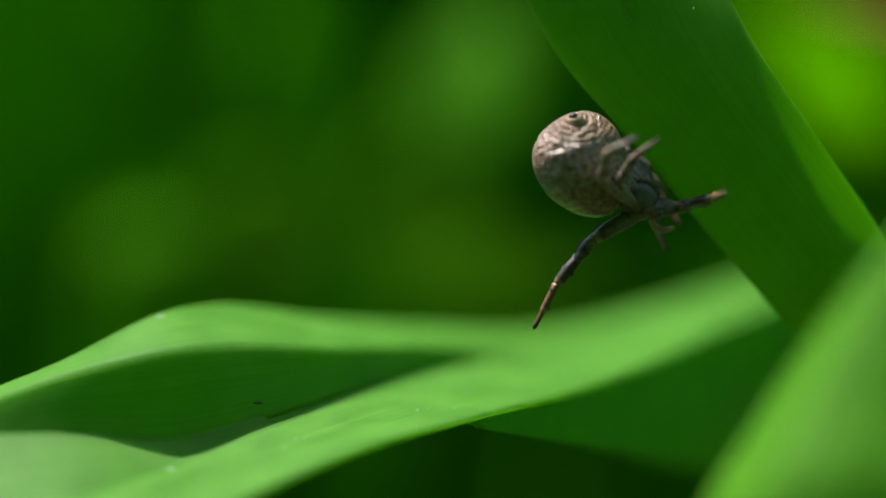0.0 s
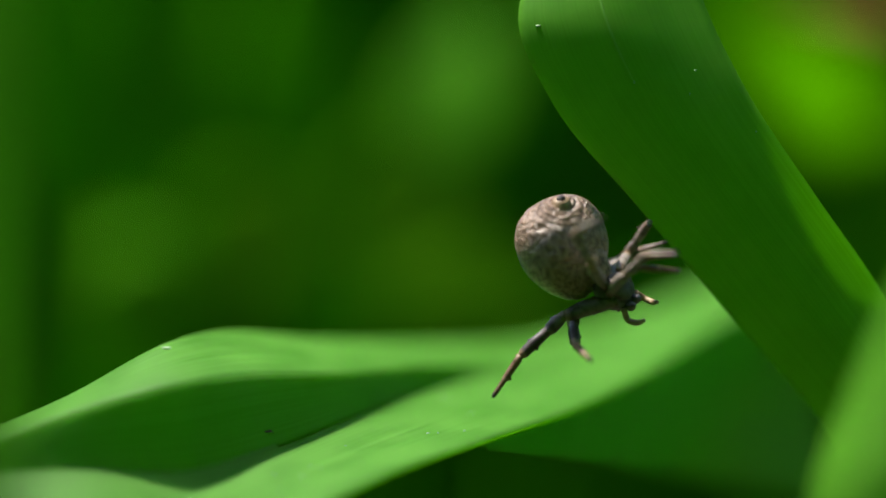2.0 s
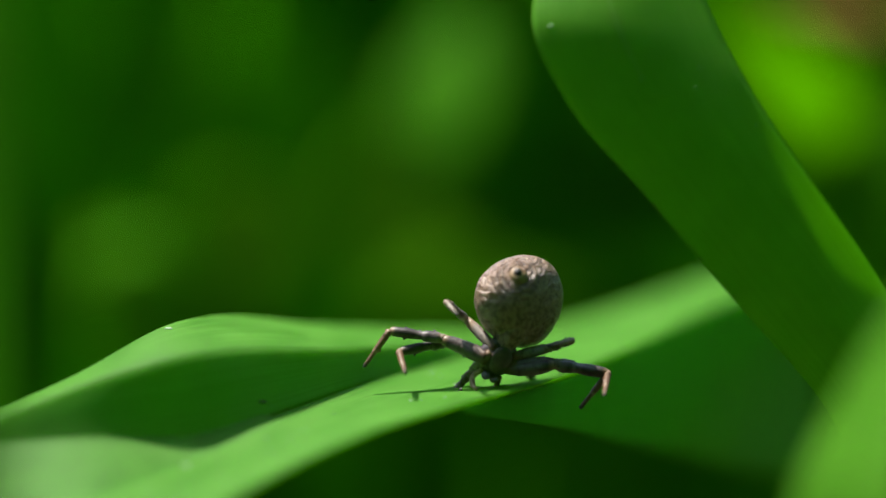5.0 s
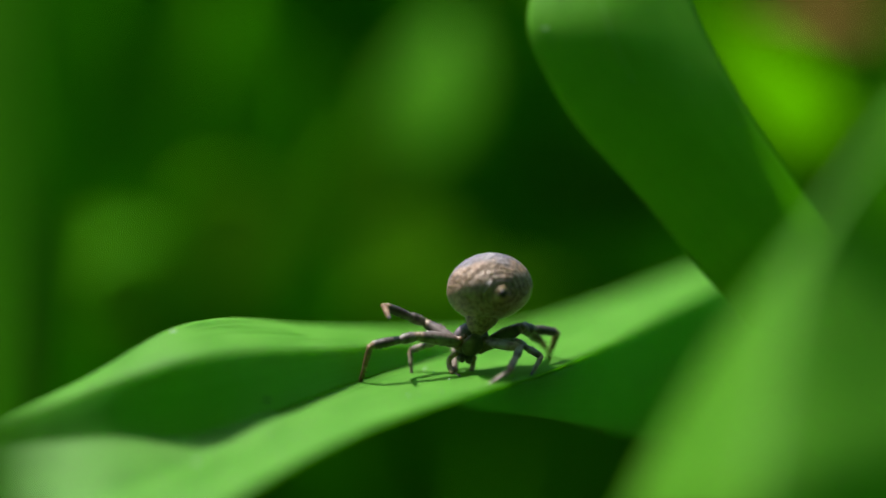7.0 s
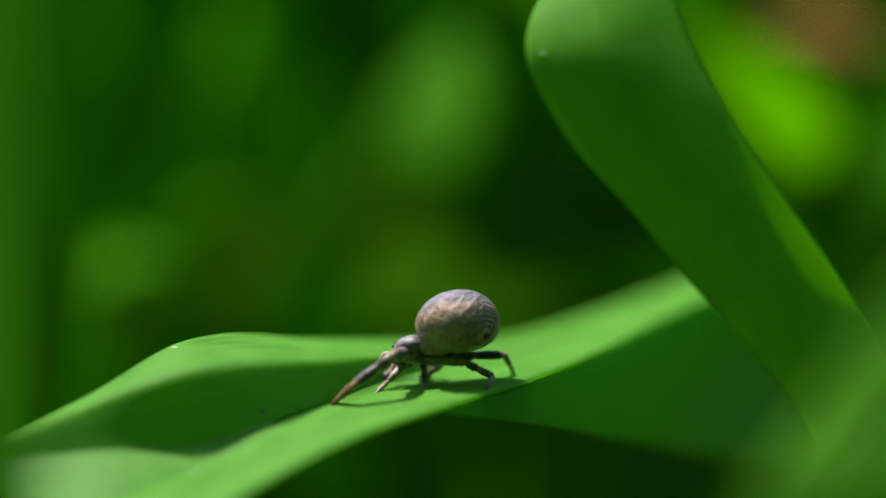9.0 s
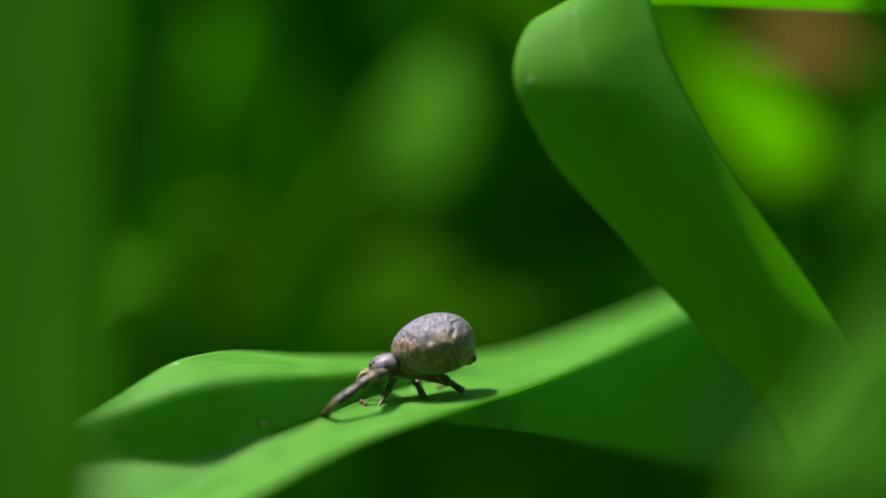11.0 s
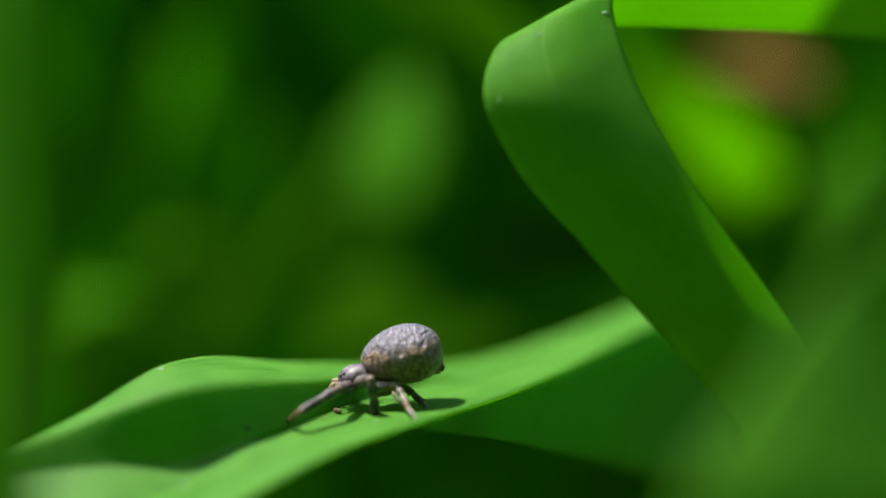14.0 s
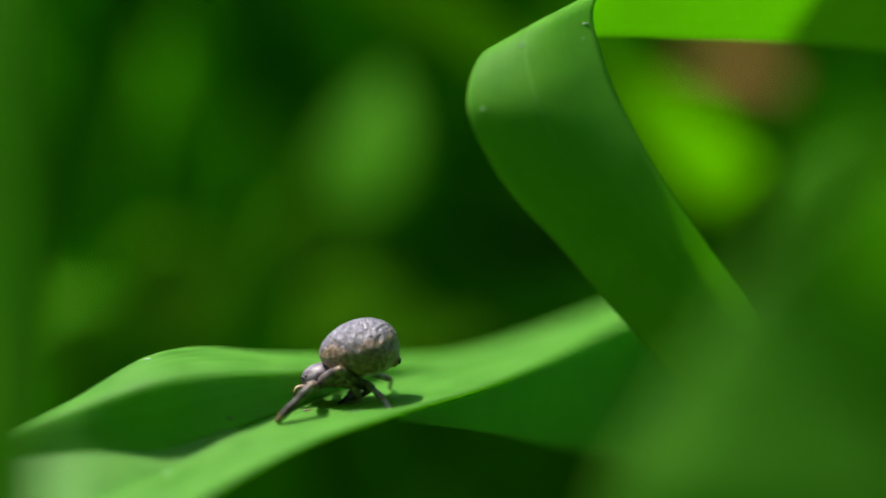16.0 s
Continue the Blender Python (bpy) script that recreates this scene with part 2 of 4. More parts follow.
def spline(points, t):
    """A smooth curve through the points, t from 0 to 1, that does not overshoot where they lie unevenly."""
    k = len(points) - 1
    i = min(int(t * k), k - 1)
    f = t * k - i
    p1, p2 = points[i], points[i + 1]
    p0 = points[i - 1] if i > 0 else p1 * 2 - p2
    p3 = points[i + 2] if i + 2 <= k else p2 * 2 - p1
    a, b, c = ((q - p).length + 1e-6 for p, q in ((p0, p1), (p1, p2), (p2, p3)))
    m1 = ((p2 - p1) / b * a + (p1 - p0) / a * b) / (a + b) * b
    m2 = ((p3 - p2) / c * b + (p2 - p1) / b * c) / (b + c) * b
    g = f * f
    h = g * f
    return p1 * (2 * h - 3 * g + 1) + m1 * (h - 2 * g + f) + p2 * (3 * g - 2 * h) + m2 * (h - g)


def sheet_mesh(bm, stations, across, along, thick, crease=0.0):
    """A blade lofted through stations, each a row of points (mm) from edge to edge; both faces and a rim."""
    rows = [[Vector(p) for p in st] for st in stations]
    grid = []
    for j in range(along + 1):
        line = [spline([r[k] for r in rows], j / along) for k in range(len(rows[0]))]
        flat = []
        for i in range(across + 1):
            k = i / across * (len(line) - 1)
            a = min(int(k), len(line) - 2)
            flat.append(spline(line, i / across).lerp(line[a].lerp(line[a + 1], k - a), crease))
        grid.append(flat)
    uvs = bm.loops.layers.uv.verify()

    def normal(j, i):
        a = grid[min(j + 1, along)][i] - grid[max(j - 1, 0)][i]
        b = grid[j][min(i + 1, across)] - grid[j][max(i - 1, 0)]
        n = b.cross(a)
        return n.normalized() if n.length > 1e-9 else Vector((0, 0, 1))

    sides = []
    for s in (0.5, -0.5):
        sides.append([[bm.verts.new((grid[j][i] + normal(j, i) * thick * s) * MM) for i in range(across + 1)] for j in range(along + 1)])

    def quad(vs, cs):
        f = bm.faces.new(vs)
        for lp, c in zip(f.loops, cs):
            lp[uvs].uv = c

    for j in range(along):
        for i in range(across):
            cs = [(i / across, j / along), ((i + 1) / across, j / along), ((i + 1) / across, (j + 1) / along), (i / across, (j + 1) / along)]
            for k, g in enumerate(sides):
                vs = [g[j][i], g[j][i + 1], g[j + 1][i + 1], g[j + 1][i]]
                quad(vs if k == 0 else vs[::-1], cs if k == 0 else cs[::-1])
    a, b = sides
    loop = [(0, i) for i in range(across + 1)] + [(j, across) for j in range(1, along + 1)]
    loop += [(along, i) for i in range(across - 1, -1, -1)] + [(j, 0) for j in range(along - 1, 0, -1)]
    for p, q in zip(loop, loop[1:] + loop[:1]):
        cs = [(p[1] / across, p[0] / along), (q[1] / across, q[0] / along)]
        quad([a[p[0]][p[1]], b[p[0]][p[1]], b[q[0]][q[1]], a[q[0]][q[1]]], [cs[0], cs[0], cs[1], cs[1]])


def tube_mesh(bm, points, radii, sides=10, steps=4):
    """A closed round tube (mm) through the points."""
    pts = [Vector(p) for p in points]
    n = (len(pts) - 1) * steps
    rings = []
    for j in range(n + 1):
        t = j / n
        p = spline(pts, t)
        d = (spline(pts, min(t + 0.01, 1)) - spline(pts, max(t - 0.01, 0))).normalized()
        x = d.cross(Vector((0.3, 0.1, 1)) if abs(d.z) < 0.9 else Vector((1, 0, 0))).normalized()
        y = d.cross(x)
        k = t * (len(radii) - 1)
        i = min(int(k), len(radii) - 2)
        r = radii[i] + (radii[i + 1] - radii[i]) * (k - i)
        rings.append([bm.verts.new((p + (x * math.cos(a) + y * math.sin(a)) * r) * MM) for a in (2 * math.pi * s / sides for s in range(sides))])
    for a, b in zip(rings, rings[1:]):
        for s in range(sides):
            bm.faces.new((a[s], a[(s + 1) % sides], b[(s + 1) % sides], b[s]))
    bm.faces.new(rings[0][::-1])
    bm.faces.new(rings[-1])


def egg_mesh(bm, centre, size, shape=None, segments=32, rings=20):
    """An ellipsoid (mm, half sizes) along y; shape(unit point) gives a moved unit point."""
    made = bmesh.ops.create_uvsphere(bm, u_segments=segments, v_segments=rings, radius=1.0)
    for v in made["verts"]:
        p = Vector((v.co.x, v.co.z, v.co.y))
        if shape:
            p = shape(p)
        v.co = (Vector(centre) + Vector((p.x * size[0], p.y * size[1], p.z * size[2]))) * MM
    bmesh.ops.recalc_face_normals(bm, faces=bm.faces)


def blade_stations(root, tip, width, bend, facing, steps=6, fold=0.12):
    """Stations of a long blade from root to tip (mm): bend lifts its middle, facing is the way its face looks."""
    root, tip, bend, facing = Vector(root), Vector(tip), Vector(bend), Vector(facing).normalized()
    out = []
    for k in range(steps + 1):
        t = k / steps
        c = root.lerp(tip, t) + bend * 4 * t * (1 - t)
        d = (tip - root + bend * 4 * (1 - 2 * t)).normalized()
        side = d.cross(facing).normalized()
        w = width * (0.35 + 0.65 * min(1, t * 3)) * (1 - t ** 4 * 0.97) / 2
        up = side.cross(d)
        out.append([c - side * w, c - side * w * 0.5 - up * w * fold, c - up * w * fold * 1.6, c + side * w * 0.5 - up * w * fold, c + side * w])
    return out


def grass_blade(root, tip, width, bend, facing, material, label, name="grass_tuft"):
    """One long blade rooted in the ground, its origin at the root."""
    ob = tagged(empty(name, root), label, "grass")
    bm = bmesh.new()
    st = blade_stations((0, 0, 0), Vector(tip) - Vector(root), width, bend, facing)
    sheet_mesh(bm, st, 10, 36, 0.3)
    part("blade", bm, material, ob)
    bm = bmesh.new()
    tube_mesh(bm, [st[k][2] for k in range(6)], [0.5, 0.5, 0.4, 0.3, 0.2, 0.1], 6, 4)
    part("midrib", bm, RIB, ob)
    return ob


# ---- ground ----
bm = bmesh.new()
ring_r = [0.0] + [0.05 * 1.35 ** k for k in range(27)]
rings = []
for r in ring_r[1:]:
    rings.append([bm.verts.new((r * math.cos(a), 0.15 + r * math.sin(a), 0.004 * noise.noise(Vector((r * math.cos(a) * 12, r * math.sin(a) * 12, 0))) - 0.004)) for a in (2 * math.pi * s / 48 for s in range(48))])
mid = bm.verts.new((0, 0.15, -0.004))
for s in range(48):
    bm.faces.new((mid, rings[0][s], rings[0][(s + 1) % 48]))
for a, b in zip(rings, rings[1:]):
    for s in range(48):
        bm.faces.new((a[s], b[s], b[(s + 1) % 48], a[(s + 1) % 48]))
tagged(part("ground", bm, SOIL), "dark damp soil under the grass", "ground", kind="structure")

# ---- the plant with the two leaves ----
plant = tagged(empty("grass_plant", (34, 128, 0)), "broad-leaved grass with one folded and one arching green leaf", "plant")


PLANT = Vector((34, 128, 0))


def plant_part(name, bm, material, parent, label="", base=PLANT):
    """A part modelled in place (mm), put under the plant or under a leaf with its origin at base."""
    bmesh.ops.translate(bm, verts=bm.verts, vec=-base * MM)
    ob = part(name, bm, material, parent, label)
    if parent is plant:
        ob.location = (base - PLANT) * MM
    return ob


ARCHING = [
    [(-25.21, 107.03, 261.25), (-30.45, 114.27, 262.48), (-35.11, 122.81, 265.75), (-35.54, 123.17, 266.10), (-36.67, 126.87, 265.83)],
    [(-18.98, 111.51, 264.40), (-25.70, 118.01, 263.96), (-27.08, 123.88, 266.18), (-28.17, 124.94, 269.41), (-29.51, 128.34, 269.15)],
    [(-14.42, 116.80, 266.16), (-21.00, 123.21, 265.06), (-21.56, 124.85, 265.92), (-22.48, 125.78, 271.11), (-23.86, 131.78, 272.07)],
    [(-9.35, 121.06, 267.72), (-16.17, 126.97, 266.64), (-16.48, 127.40, 266.85), (-18.73, 128.03, 271.34), (-21.34, 135.80, 271.96)],
    [(-3.51, 126.21, 268.52), (-11.10, 131.96, 267.73), (-11.32, 132.39, 267.87), (-13.78, 131.39, 270.79), (-14.94, 142.61, 270.18)],
    [(3.34, 134.32, 268.71), (-6.14, 139.65, 267.79), (-6.36, 140.06, 267.85), (-7.76, 139.08, 269.51), (-7.34, 150.43, 268.36)],
    [(9.07, 143.43, 268.94), (1.21, 146.80, 267.75), (1.06, 147.11, 267.79), (0.55, 148.87, 268.05), (1.13, 158.31, 266.96)],
    [(14.60, 154.55, 269.05), (9.12, 156.96, 268.19), (9.10, 157.47, 268.26), (9.26, 160.52, 268.34), (9.89, 166.49, 267.71)],
    [(20.11, 164.70, 269.40), (17.49, 167.18, 269.06), (17.43, 167.69, 269.09), (17.55, 170.71, 269.09), (17.95, 174.71, 268.81)],
    [(27.38, 174.92, 270.32), (26.08, 176.41, 270.13), (26.03, 176.92, 270.17), (26.27, 179.94, 270.11), (26.70, 182.95, 269.94)],
]
ARCH_BASE = Vector((27.04, 178.93, 270.13))
FOLDED = [
    [(28.34, 132.27, 254.24), (30.03, 129.70, 257.51), (32.35, 132.08, 260.14)],
    [(22.65, 130.92, 266.19), (25.63, 128.67, 268.16), (29.00, 130.94, 269.96)],
    [(16.43, 129.42, 273.44), (20.64, 128.10, 274.81), (24.95, 129.84, 276.45)],
    [(9.80, 128.99, 281.14), (14.75, 127.72, 282.13), (20.86, 129.11, 282.03)],
    [(4.31, 129.10, 287.64), (10.26, 127.88, 288.33), (16.55, 129.59, 288.27)],
    [(2.13, 129.99, 292.48), (7.70, 129.38, 293.93), (13.25, 132.43, 295.51)],
    [(3.03, 132.71, 296.04), (7.28, 132.91, 298.20), (12.58, 135.75, 300.46)],
    [(9.53, 139.40, 297.66), (11.82, 138.75, 300.24), (14.55, 138.10, 302.79)],
    [(23.00, 143.42, 297.61), (23.08, 141.34, 300.73), (23.14, 139.24, 303.75)],
    [(35.67, 149.38, 296.92), (35.95, 146.85, 300.53), (36.19, 144.37, 304.39)],
    [(54.02, 158.15, 294.73), (53.70, 154.56, 297.98), (53.34, 151.03, 301.58)],
]


UPPER = Vector((0, -0.6, 0.8))


def surface(stations, u, v):
    """The point (mm) of a lofted blade at u across and v along."""
    return spline([spline([Vector(st[k]) for st in stations], v) for k in range(len(stations[0]))], u)


def leaf_part(stations, across, along, label, base=PLANT, crease=0.5, material=LEAF):
    bm = bmesh.new()
    sheet_mesh(bm, stations, across, along, 0.22, crease)
    tree = BVHTree.FromBMesh(bm)
    return plant_part("leaf", bm, material, plant, label, base), tree


def midrib(stations, leaf, u, start, end, radius, lift, base=PLANT):
    bm = bmesh.new()
    pts = []
    for k in range(25):
        v = start + (end - start) * k / 24
        a, b = surface(stations, u, min(v + 0.01, 1)), surface(stations, u, v)
        c = surface(stations, u + 0.02, v)
        n = (c - b).cross(a - b).normalized()
        pts.append(b + (n if n.dot(UPPER) > 0 else -n) * lift)
    tube_mesh(bm, pts, [radius * 0.5, radius, radius, radius * 0.3], 6, 2)
    plant_part("midrib", bm, RIB, leaf, "pale midrib", base)


def speck(tree, leaf, place, size, material, name="speck", label="", base=PLANT):
    """A small flat mark lying on a leaf."""
    p, n, _, _ = tree.ray_cast((Vector(place) + UPPER * 2) * MM, -UPPER)
    if p is None:
        p, n, _, _ = tree.find_nearest((Vector(place) + UPPER) * MM)
    if n.dot(UPPER) < 0:
        n = -n
    bm = bmesh.new()
    bmesh.ops.create_uvsphere(bm, u_segments=10, v_segments=6, radius=1.0)
    turn = n.to_track_quat("Z", "X").to_matrix()
    for v in bm.verts:
        w = 1 + 0.35 * noise.noise(v.co * 1.7 + Vector(place))
        v.co = p + turn @ Vector((v.co.x * size[0] * w, v.co.y * size[1] * w, v.co.z * 0.07)) * MM
    plant_part(name, bm, material, leaf, label, base)


arching, arching_tree = leaf_part(ARCHING, 48, 130, "arching bright green leaf in the sun", ARCH_BASE, 0.8)
folded, folded_tree = leaf_part(FOLDED, 24, 150, "upright green leaf folded over at the top", PLANT, 0.1, BROAD)
midrib(FOLDED, folded, 0.46, 0.41, 0.64, 0.11, 0.06)
midrib(ARCHING, arching, 0.25, 0.02, 0.5, 0.16, -0.05, ARCH_BASE)
for place, size in (((6.50, 132.00, 297.25), (0.27, 0.18)), ((11.7, 134.4, 298.8), (0.3, 0.16)), ((3.35, 129.60, 292.27), (0.18, 0.26)), ((5.50, 130.21, 289.79), (0.06, 0.1)), ((9.37, 128.90, 287.66), (0.06, 0.12))):
    speck(folded_tree, folded, place, size, SPECK)
for place, size in (((-23.71, 131.15, 271.91), (0.3, 0.2)), ((-20.75, 121.75, 265.46), (0.3, 0.16))):
    speck(arching_tree, arching, place, size, SPECK, base=ARCH_BASE)
rnd = random.Random(11)
for k in range(26):
    v, u = rnd.uniform(0.12, 0.55), rnd.uniform(0.03, 0.22)
    r = rnd.uniform(0.05, 0.12)
    speck(arching_tree, arching, surface(ARCHING, u, v) + UPPER * 0.4, (r, r * rnd.uniform(0.5, 1.0)), SPECK, base=ARCH_BASE)
for k in range(9):
    v, u = rnd.uniform(0.35, 0.62), rnd.uniform(0.05, 0.95)
    r = rnd.uniform(0.04, 0.07)
    speck(folded_tree, folded, surface(FOLDED, u, v) + UPPER * 0.4, (r, r * rnd.uniform(0.6, 1.0)), SPECK)
speck(arching_tree, arching, (-16.73, 127.27, 268.59), (0.36, 0.24), BROWN, "blemish", "small brown blemish", ARCH_BASE)

bm = bmesh.new()
tube_mesh(bm, [(34, 128, -3), (35, 132, 90), (37, 134, 180), (30.02, 130.60, 256.74)], [2.2, 2.0, 1.8, 1.2], 12, 8)
plant_part("stem", bm, LEAF, plant)

# ---- blades in front ----
FRONT_ROOT = (12, 118, -3)
SIDE_ROOT = (-26, 90, -3)
# stations of the broad front blade, from where it bends: edge, ridge, edge
FRONT = [
    [(-13.16, -0.25, -30.81), (-4.65, -4.95, -26.98), (8.35, 9.05, -28.18)],
    [(-12.56, 3.77, -14.28), (-2.50, -2.06, -11.08), (10.50, 11.94, -12.28)],
    [(-9.29, 5.52, -2.07), (-0.27, -0.01, -0.00), (12.73, 13.99, -1.20)],
    [(-6.52, 7.28, 1.75), (0.43, 3.02, 3.10), (13.43, 17.02, 1.90)],
    [(-3.09, 8.73, 5.69), (1.25, 6.06, 6.39), (14.25, 20.06, 5.19)],
    [(-0.04, 9.59, 8.58), (2.11, 8.26, 8.88), (15.11, 22.26, 7.68)],
    [(2.39, 10.28, 10.60), (3.10, 9.84, 10.69), (16.10, 23.84, 9.49)],
    [(5.17, 12.45, 13.34), (5.64, 12.16, 13.38), (14.74, 21.96, 12.54)],
    [(8.18, 14.71, 16.17), (8.49, 14.51, 16.20), (11.74, 18.01, 15.90)],
]
SIDE = [
    [(-30, 90, -3), (-27, 89, -3), (-24, 90, -3)],
    [(-34, 92, 140), (-29, 91, 140), (-25, 92, 140)],
    [(-31.42, 94.22, 270.69), (-25.95, 90.34, 271.87), (-21.46, 86.47, 273.05)],
    [(-32.08, 97.31, 285.47), (-26.23, 93.35, 286.04), (-21.39, 89.39, 286.61)],
    [(-32.06, 100.45, 300.56), (-26.51, 96.40, 300.52), (-21.94, 92.35, 300.48)],
    [(-30.08, 100.29, 313.80), (-26.79, 99.26, 313.66), (-24.72, 100.29, 313.80)],
]


def front_tuft(root, stations, label, material=LEAF):
    ob = tagged(empty("grass_tuft", root), label, "grass")
    st = [[Vector(p) - Vector(root) for p in row] for row in stations]
    bm = bmesh.new()
    sheet_mesh(bm, st, 12, 60, 0.25, 0.85)
    part("blade", bm, material, ob)
    bm = bmesh.new()
    tube_mesh(bm, [row[1] for row in st], [0.3, 0.3, 0.25, 0.2, 0.1], 6, 6)
    part("midrib", bm, RIB, ob)
    return ob


front_tuft_thing = tagged(empty("grass_tuft", FRONT_ROOT), "broad folded green blade swaying close in front", "grass")
bm = bmesh.new()
sheet_mesh(bm, FRONT, 16, 70, 0.25, 0.8)
front_blade = part("blade", bm, BROAD, front_tuft_thing)
bm = bmesh.new()
tube_mesh(bm, [row[1] for row in FRONT], [0.35, 0.35, 0.3, 0.25, 0.1], 6, 6)
part("midrib", bm, RIB, front_blade)
bm = bmesh.new()
tube_mesh(bm, [(0, 0, 0), (1, -3, 90), (1, -10, 180), (3, -18, 236)], [2.4, 2.2, 2.0, 1.2], 10, 6)
part("stem", bm, LEAF, front_tuft_thing)
side_blade = front_tuft(SIDE_ROOT, SIDE, "narrow green blade swaying close in front", OLD)
# seconds, where the bend is (mm), degrees of lean, nod and twist
FRONT_SWAY = [
    (0, 15.50, 97.48, 268.31, 18, 14, -54),
    (0.5, 11.44, 95.47, 270.03, 20, 16, -55),
    (1, 12.95, 97.32, 270.67, 17, 18, -57),
    (1.5, 17.80, 98.69, 271.25, 9, 15, -50),
    (2, 18.55, 98.39, 272.17, 8, 28, -62),
    (2.5, 17.31, 97.08, 272.80, 8, 25, -59),
    (3, 15.68, 96.82, 272.66, 6, 16, -49),
    (3.5, 18.76, 96.47, 272.74, 4, 30, -60),
    (4, 21.19, 95.86, 272.20, 4, 30, -62),
    (4.2, 21.39, 95.48, 272.13, 4, 30, -62),
    (6.3, 16.52, 91.12, 271.35, 0, 0, 0),
    (6.5, 16.44, 90.73, 271.27, 0, 0, 0),
    (7, 13.44, 89.50, 271.70, 3, 6, -28),
    (7.5, 13.15, 89.57, 271.80, 9, 24, -58),
    (8, 13.81, 89.46, 272.06, 12, 38, -70),
    (8.5, 13.54, 88.89, 272.48, 16, 50, -76),
    (9, 13.68, 87.33, 272.75, 18, 56, -79),
    (9.2, 13.74, 87.08, 272.93, 18, 56, -79),
    (11.3, 13.98, 84.49, 274.86, 18, 56, -79),
    (11.5, 13.93, 84.24, 275.05, 18, 56, -79),
    (12, 13.61, 84.09, 275.53, 18, 56, -79),
    (12.5, 12.88, 84.15, 275.19, 18, 56, -79),
    (13, 12.24, 83.46, 274.94, 17, 56, -79),
    (13.5, 12.78, 84.72, 274.62, 17, 56, -79),
    (14, 12.03, 82.65, 274.60, 17, 56, -79),
    (14.5, 11.49, 82.53, 274.54, 17, 56, -79),
    (15, 10.00, 81.93, 274.41, 17, 56, -79),
    (15.5, 9.23, 81.76, 274.63, 17, 56, -79),
    (16, 8.83, 80.71, 275.33, 17, 56, -79),
]
# seconds, degrees of lean
SIDE_SWAY = [
    (0, 0.53),
    (0.5, 0.54),
    (1, 0.73),
    (1.5, 0.92),
    (2, 0.92),
    (2.5, 0.52),
    (3, 0.17),
    (3.5, 0.22),
    (4, 0.20),
    (6.5, 0.09),
    (7, 0.05),
    (9, -0.07),
    (11.3, 0.52),
    (11.5, 0.45),
    (12, -0.30),
    (12.5, -0.23),
    (14.5, -0.11),
    (16, -0.13),
]

# an unseen blade added high over, to shade the folded leaf's far end
OVER = [
    [(250, 212, -3), (250, 200, -3), (250, 188, -3)],
    [(200, 225, 330), (200, 210, 334), (200, 195, 330)],
    [(90, 239, 540), (90, 223, 545), (90, 207, 540)],
    [(-14, 243, 592), (-14, 226, 597), (-14, 209, 592)],
    [(-76, 243, 604), (-76, 228, 607), (-76, 211, 604)],
    [(-106, 234, 600), (-106, 232, 600), (-106, 230, 600)],
]
front_tuft((250, 200, -3), OVER, "long green blade added unseen, high over the leaves, for its shade")

# ---- background ----
def stalk_leaf(root, foot, tip, width, facing, material, label):
    """A leaf on a thin stalk that stands in the ground."""
    ob = tagged(empty("leafy_stalk", root), label, "plant")
    root, foot, tip = Vector(root), Vector(foot), Vector(tip)
    bm = bmesh.new()
    tube_mesh(bm, [(0, 0, 0), (foot - root) * 0.5 + Vector((3, 2, 0)), foot - root], [1.2, 1.0, 0.6], 8, 6)
    part("stalk", bm, UNDER, ob)
    bm = bmesh.new()
    side = (tip - foot).cross(Vector(facing)).normalized()
    up = side.cross(tip - foot).normalized()
    st = []
    for k in range(7):
        t = k / 6
        c = foot.lerp(tip, t) - root + up * 2.5 * math.sin(t * math.pi)
        w = max(0.05, math.sin(math.pi * min(1, 0.12 + 0.88 * t) ** 0.8)) * width / 2
        st.append([c - side * w, c - up * w * 0.12, c + side * w])
    sheet_mesh(bm, st, 8, 16, 0.3)
    part("leaf", bm, material, ob)
    return ob


stalk_leaf((-30, 360, -3), (-16.81, 327.84, 261.0), (-10.29, 343.66, 288.0), 22, (-0.35, -0.55, 0.75), FAR, "broad sunlit leaf on a stalk out of focus")
stalk_leaf((-44, 362, -3), (-27.18, 324.54, 242.52), (-16.29, 336.44, 269.74), 26, (-0.1, -1, 0.25), DIM, "broad dim leaf on a stalk out of focus")
stalk_leaf((72, 320, -3), (57.0, 306.92, 266.0), (27.5, 305.82, 291.5), 15, (0.2, -0.95, -0.12), YOUNG, "bright yellow-green leaf lit from the rear")
stalk_leaf((80, 366, -3), (74.03, 350.70, 285.29), (49.79, 353.35, 289.73), 9, (-0.3, -0.5, 0.8), DRY, "dry brown leaf on a stalk out of focus")
stalk_leaf((82, 345, -3), (73.73, 331.01, 253.02), (81.17, 333.80, 272.86), 13, (-0.5, -0.7, 0.4), FAR, "pale green leaf on a stalk out of focus")
stalk_leaf((-80, 305, -3), (-75.96, 295.00, 243.2), (-58.48, 295.99, 249.0), 7.5, (-0.1, -0.25, 1), FAR, "small pale green leaf out of focus")
stalk_leaf((-86, 325, -3), (-79.31, 298.77, 238.57), (-55.19, 304.55, 243.88), 20, (-0.1, -1, 0.3), DIM, "low green leaf out of focus")
stalk_leaf((-66, 345, -3), (-61.01, 324.25, 240.28), (-40.19, 330.91, 251.86), 26, (-0.1, -1, 0.3), DIM, "low green leaf out of focus")
stalk_leaf((-20, 325, -3), (-27.5, 305.90, 240.30), (-5.0, 306.78, 247.65), 14, (-0.1, -0.9, 0.5), DIM, "low yellow-green leaf out of focus")
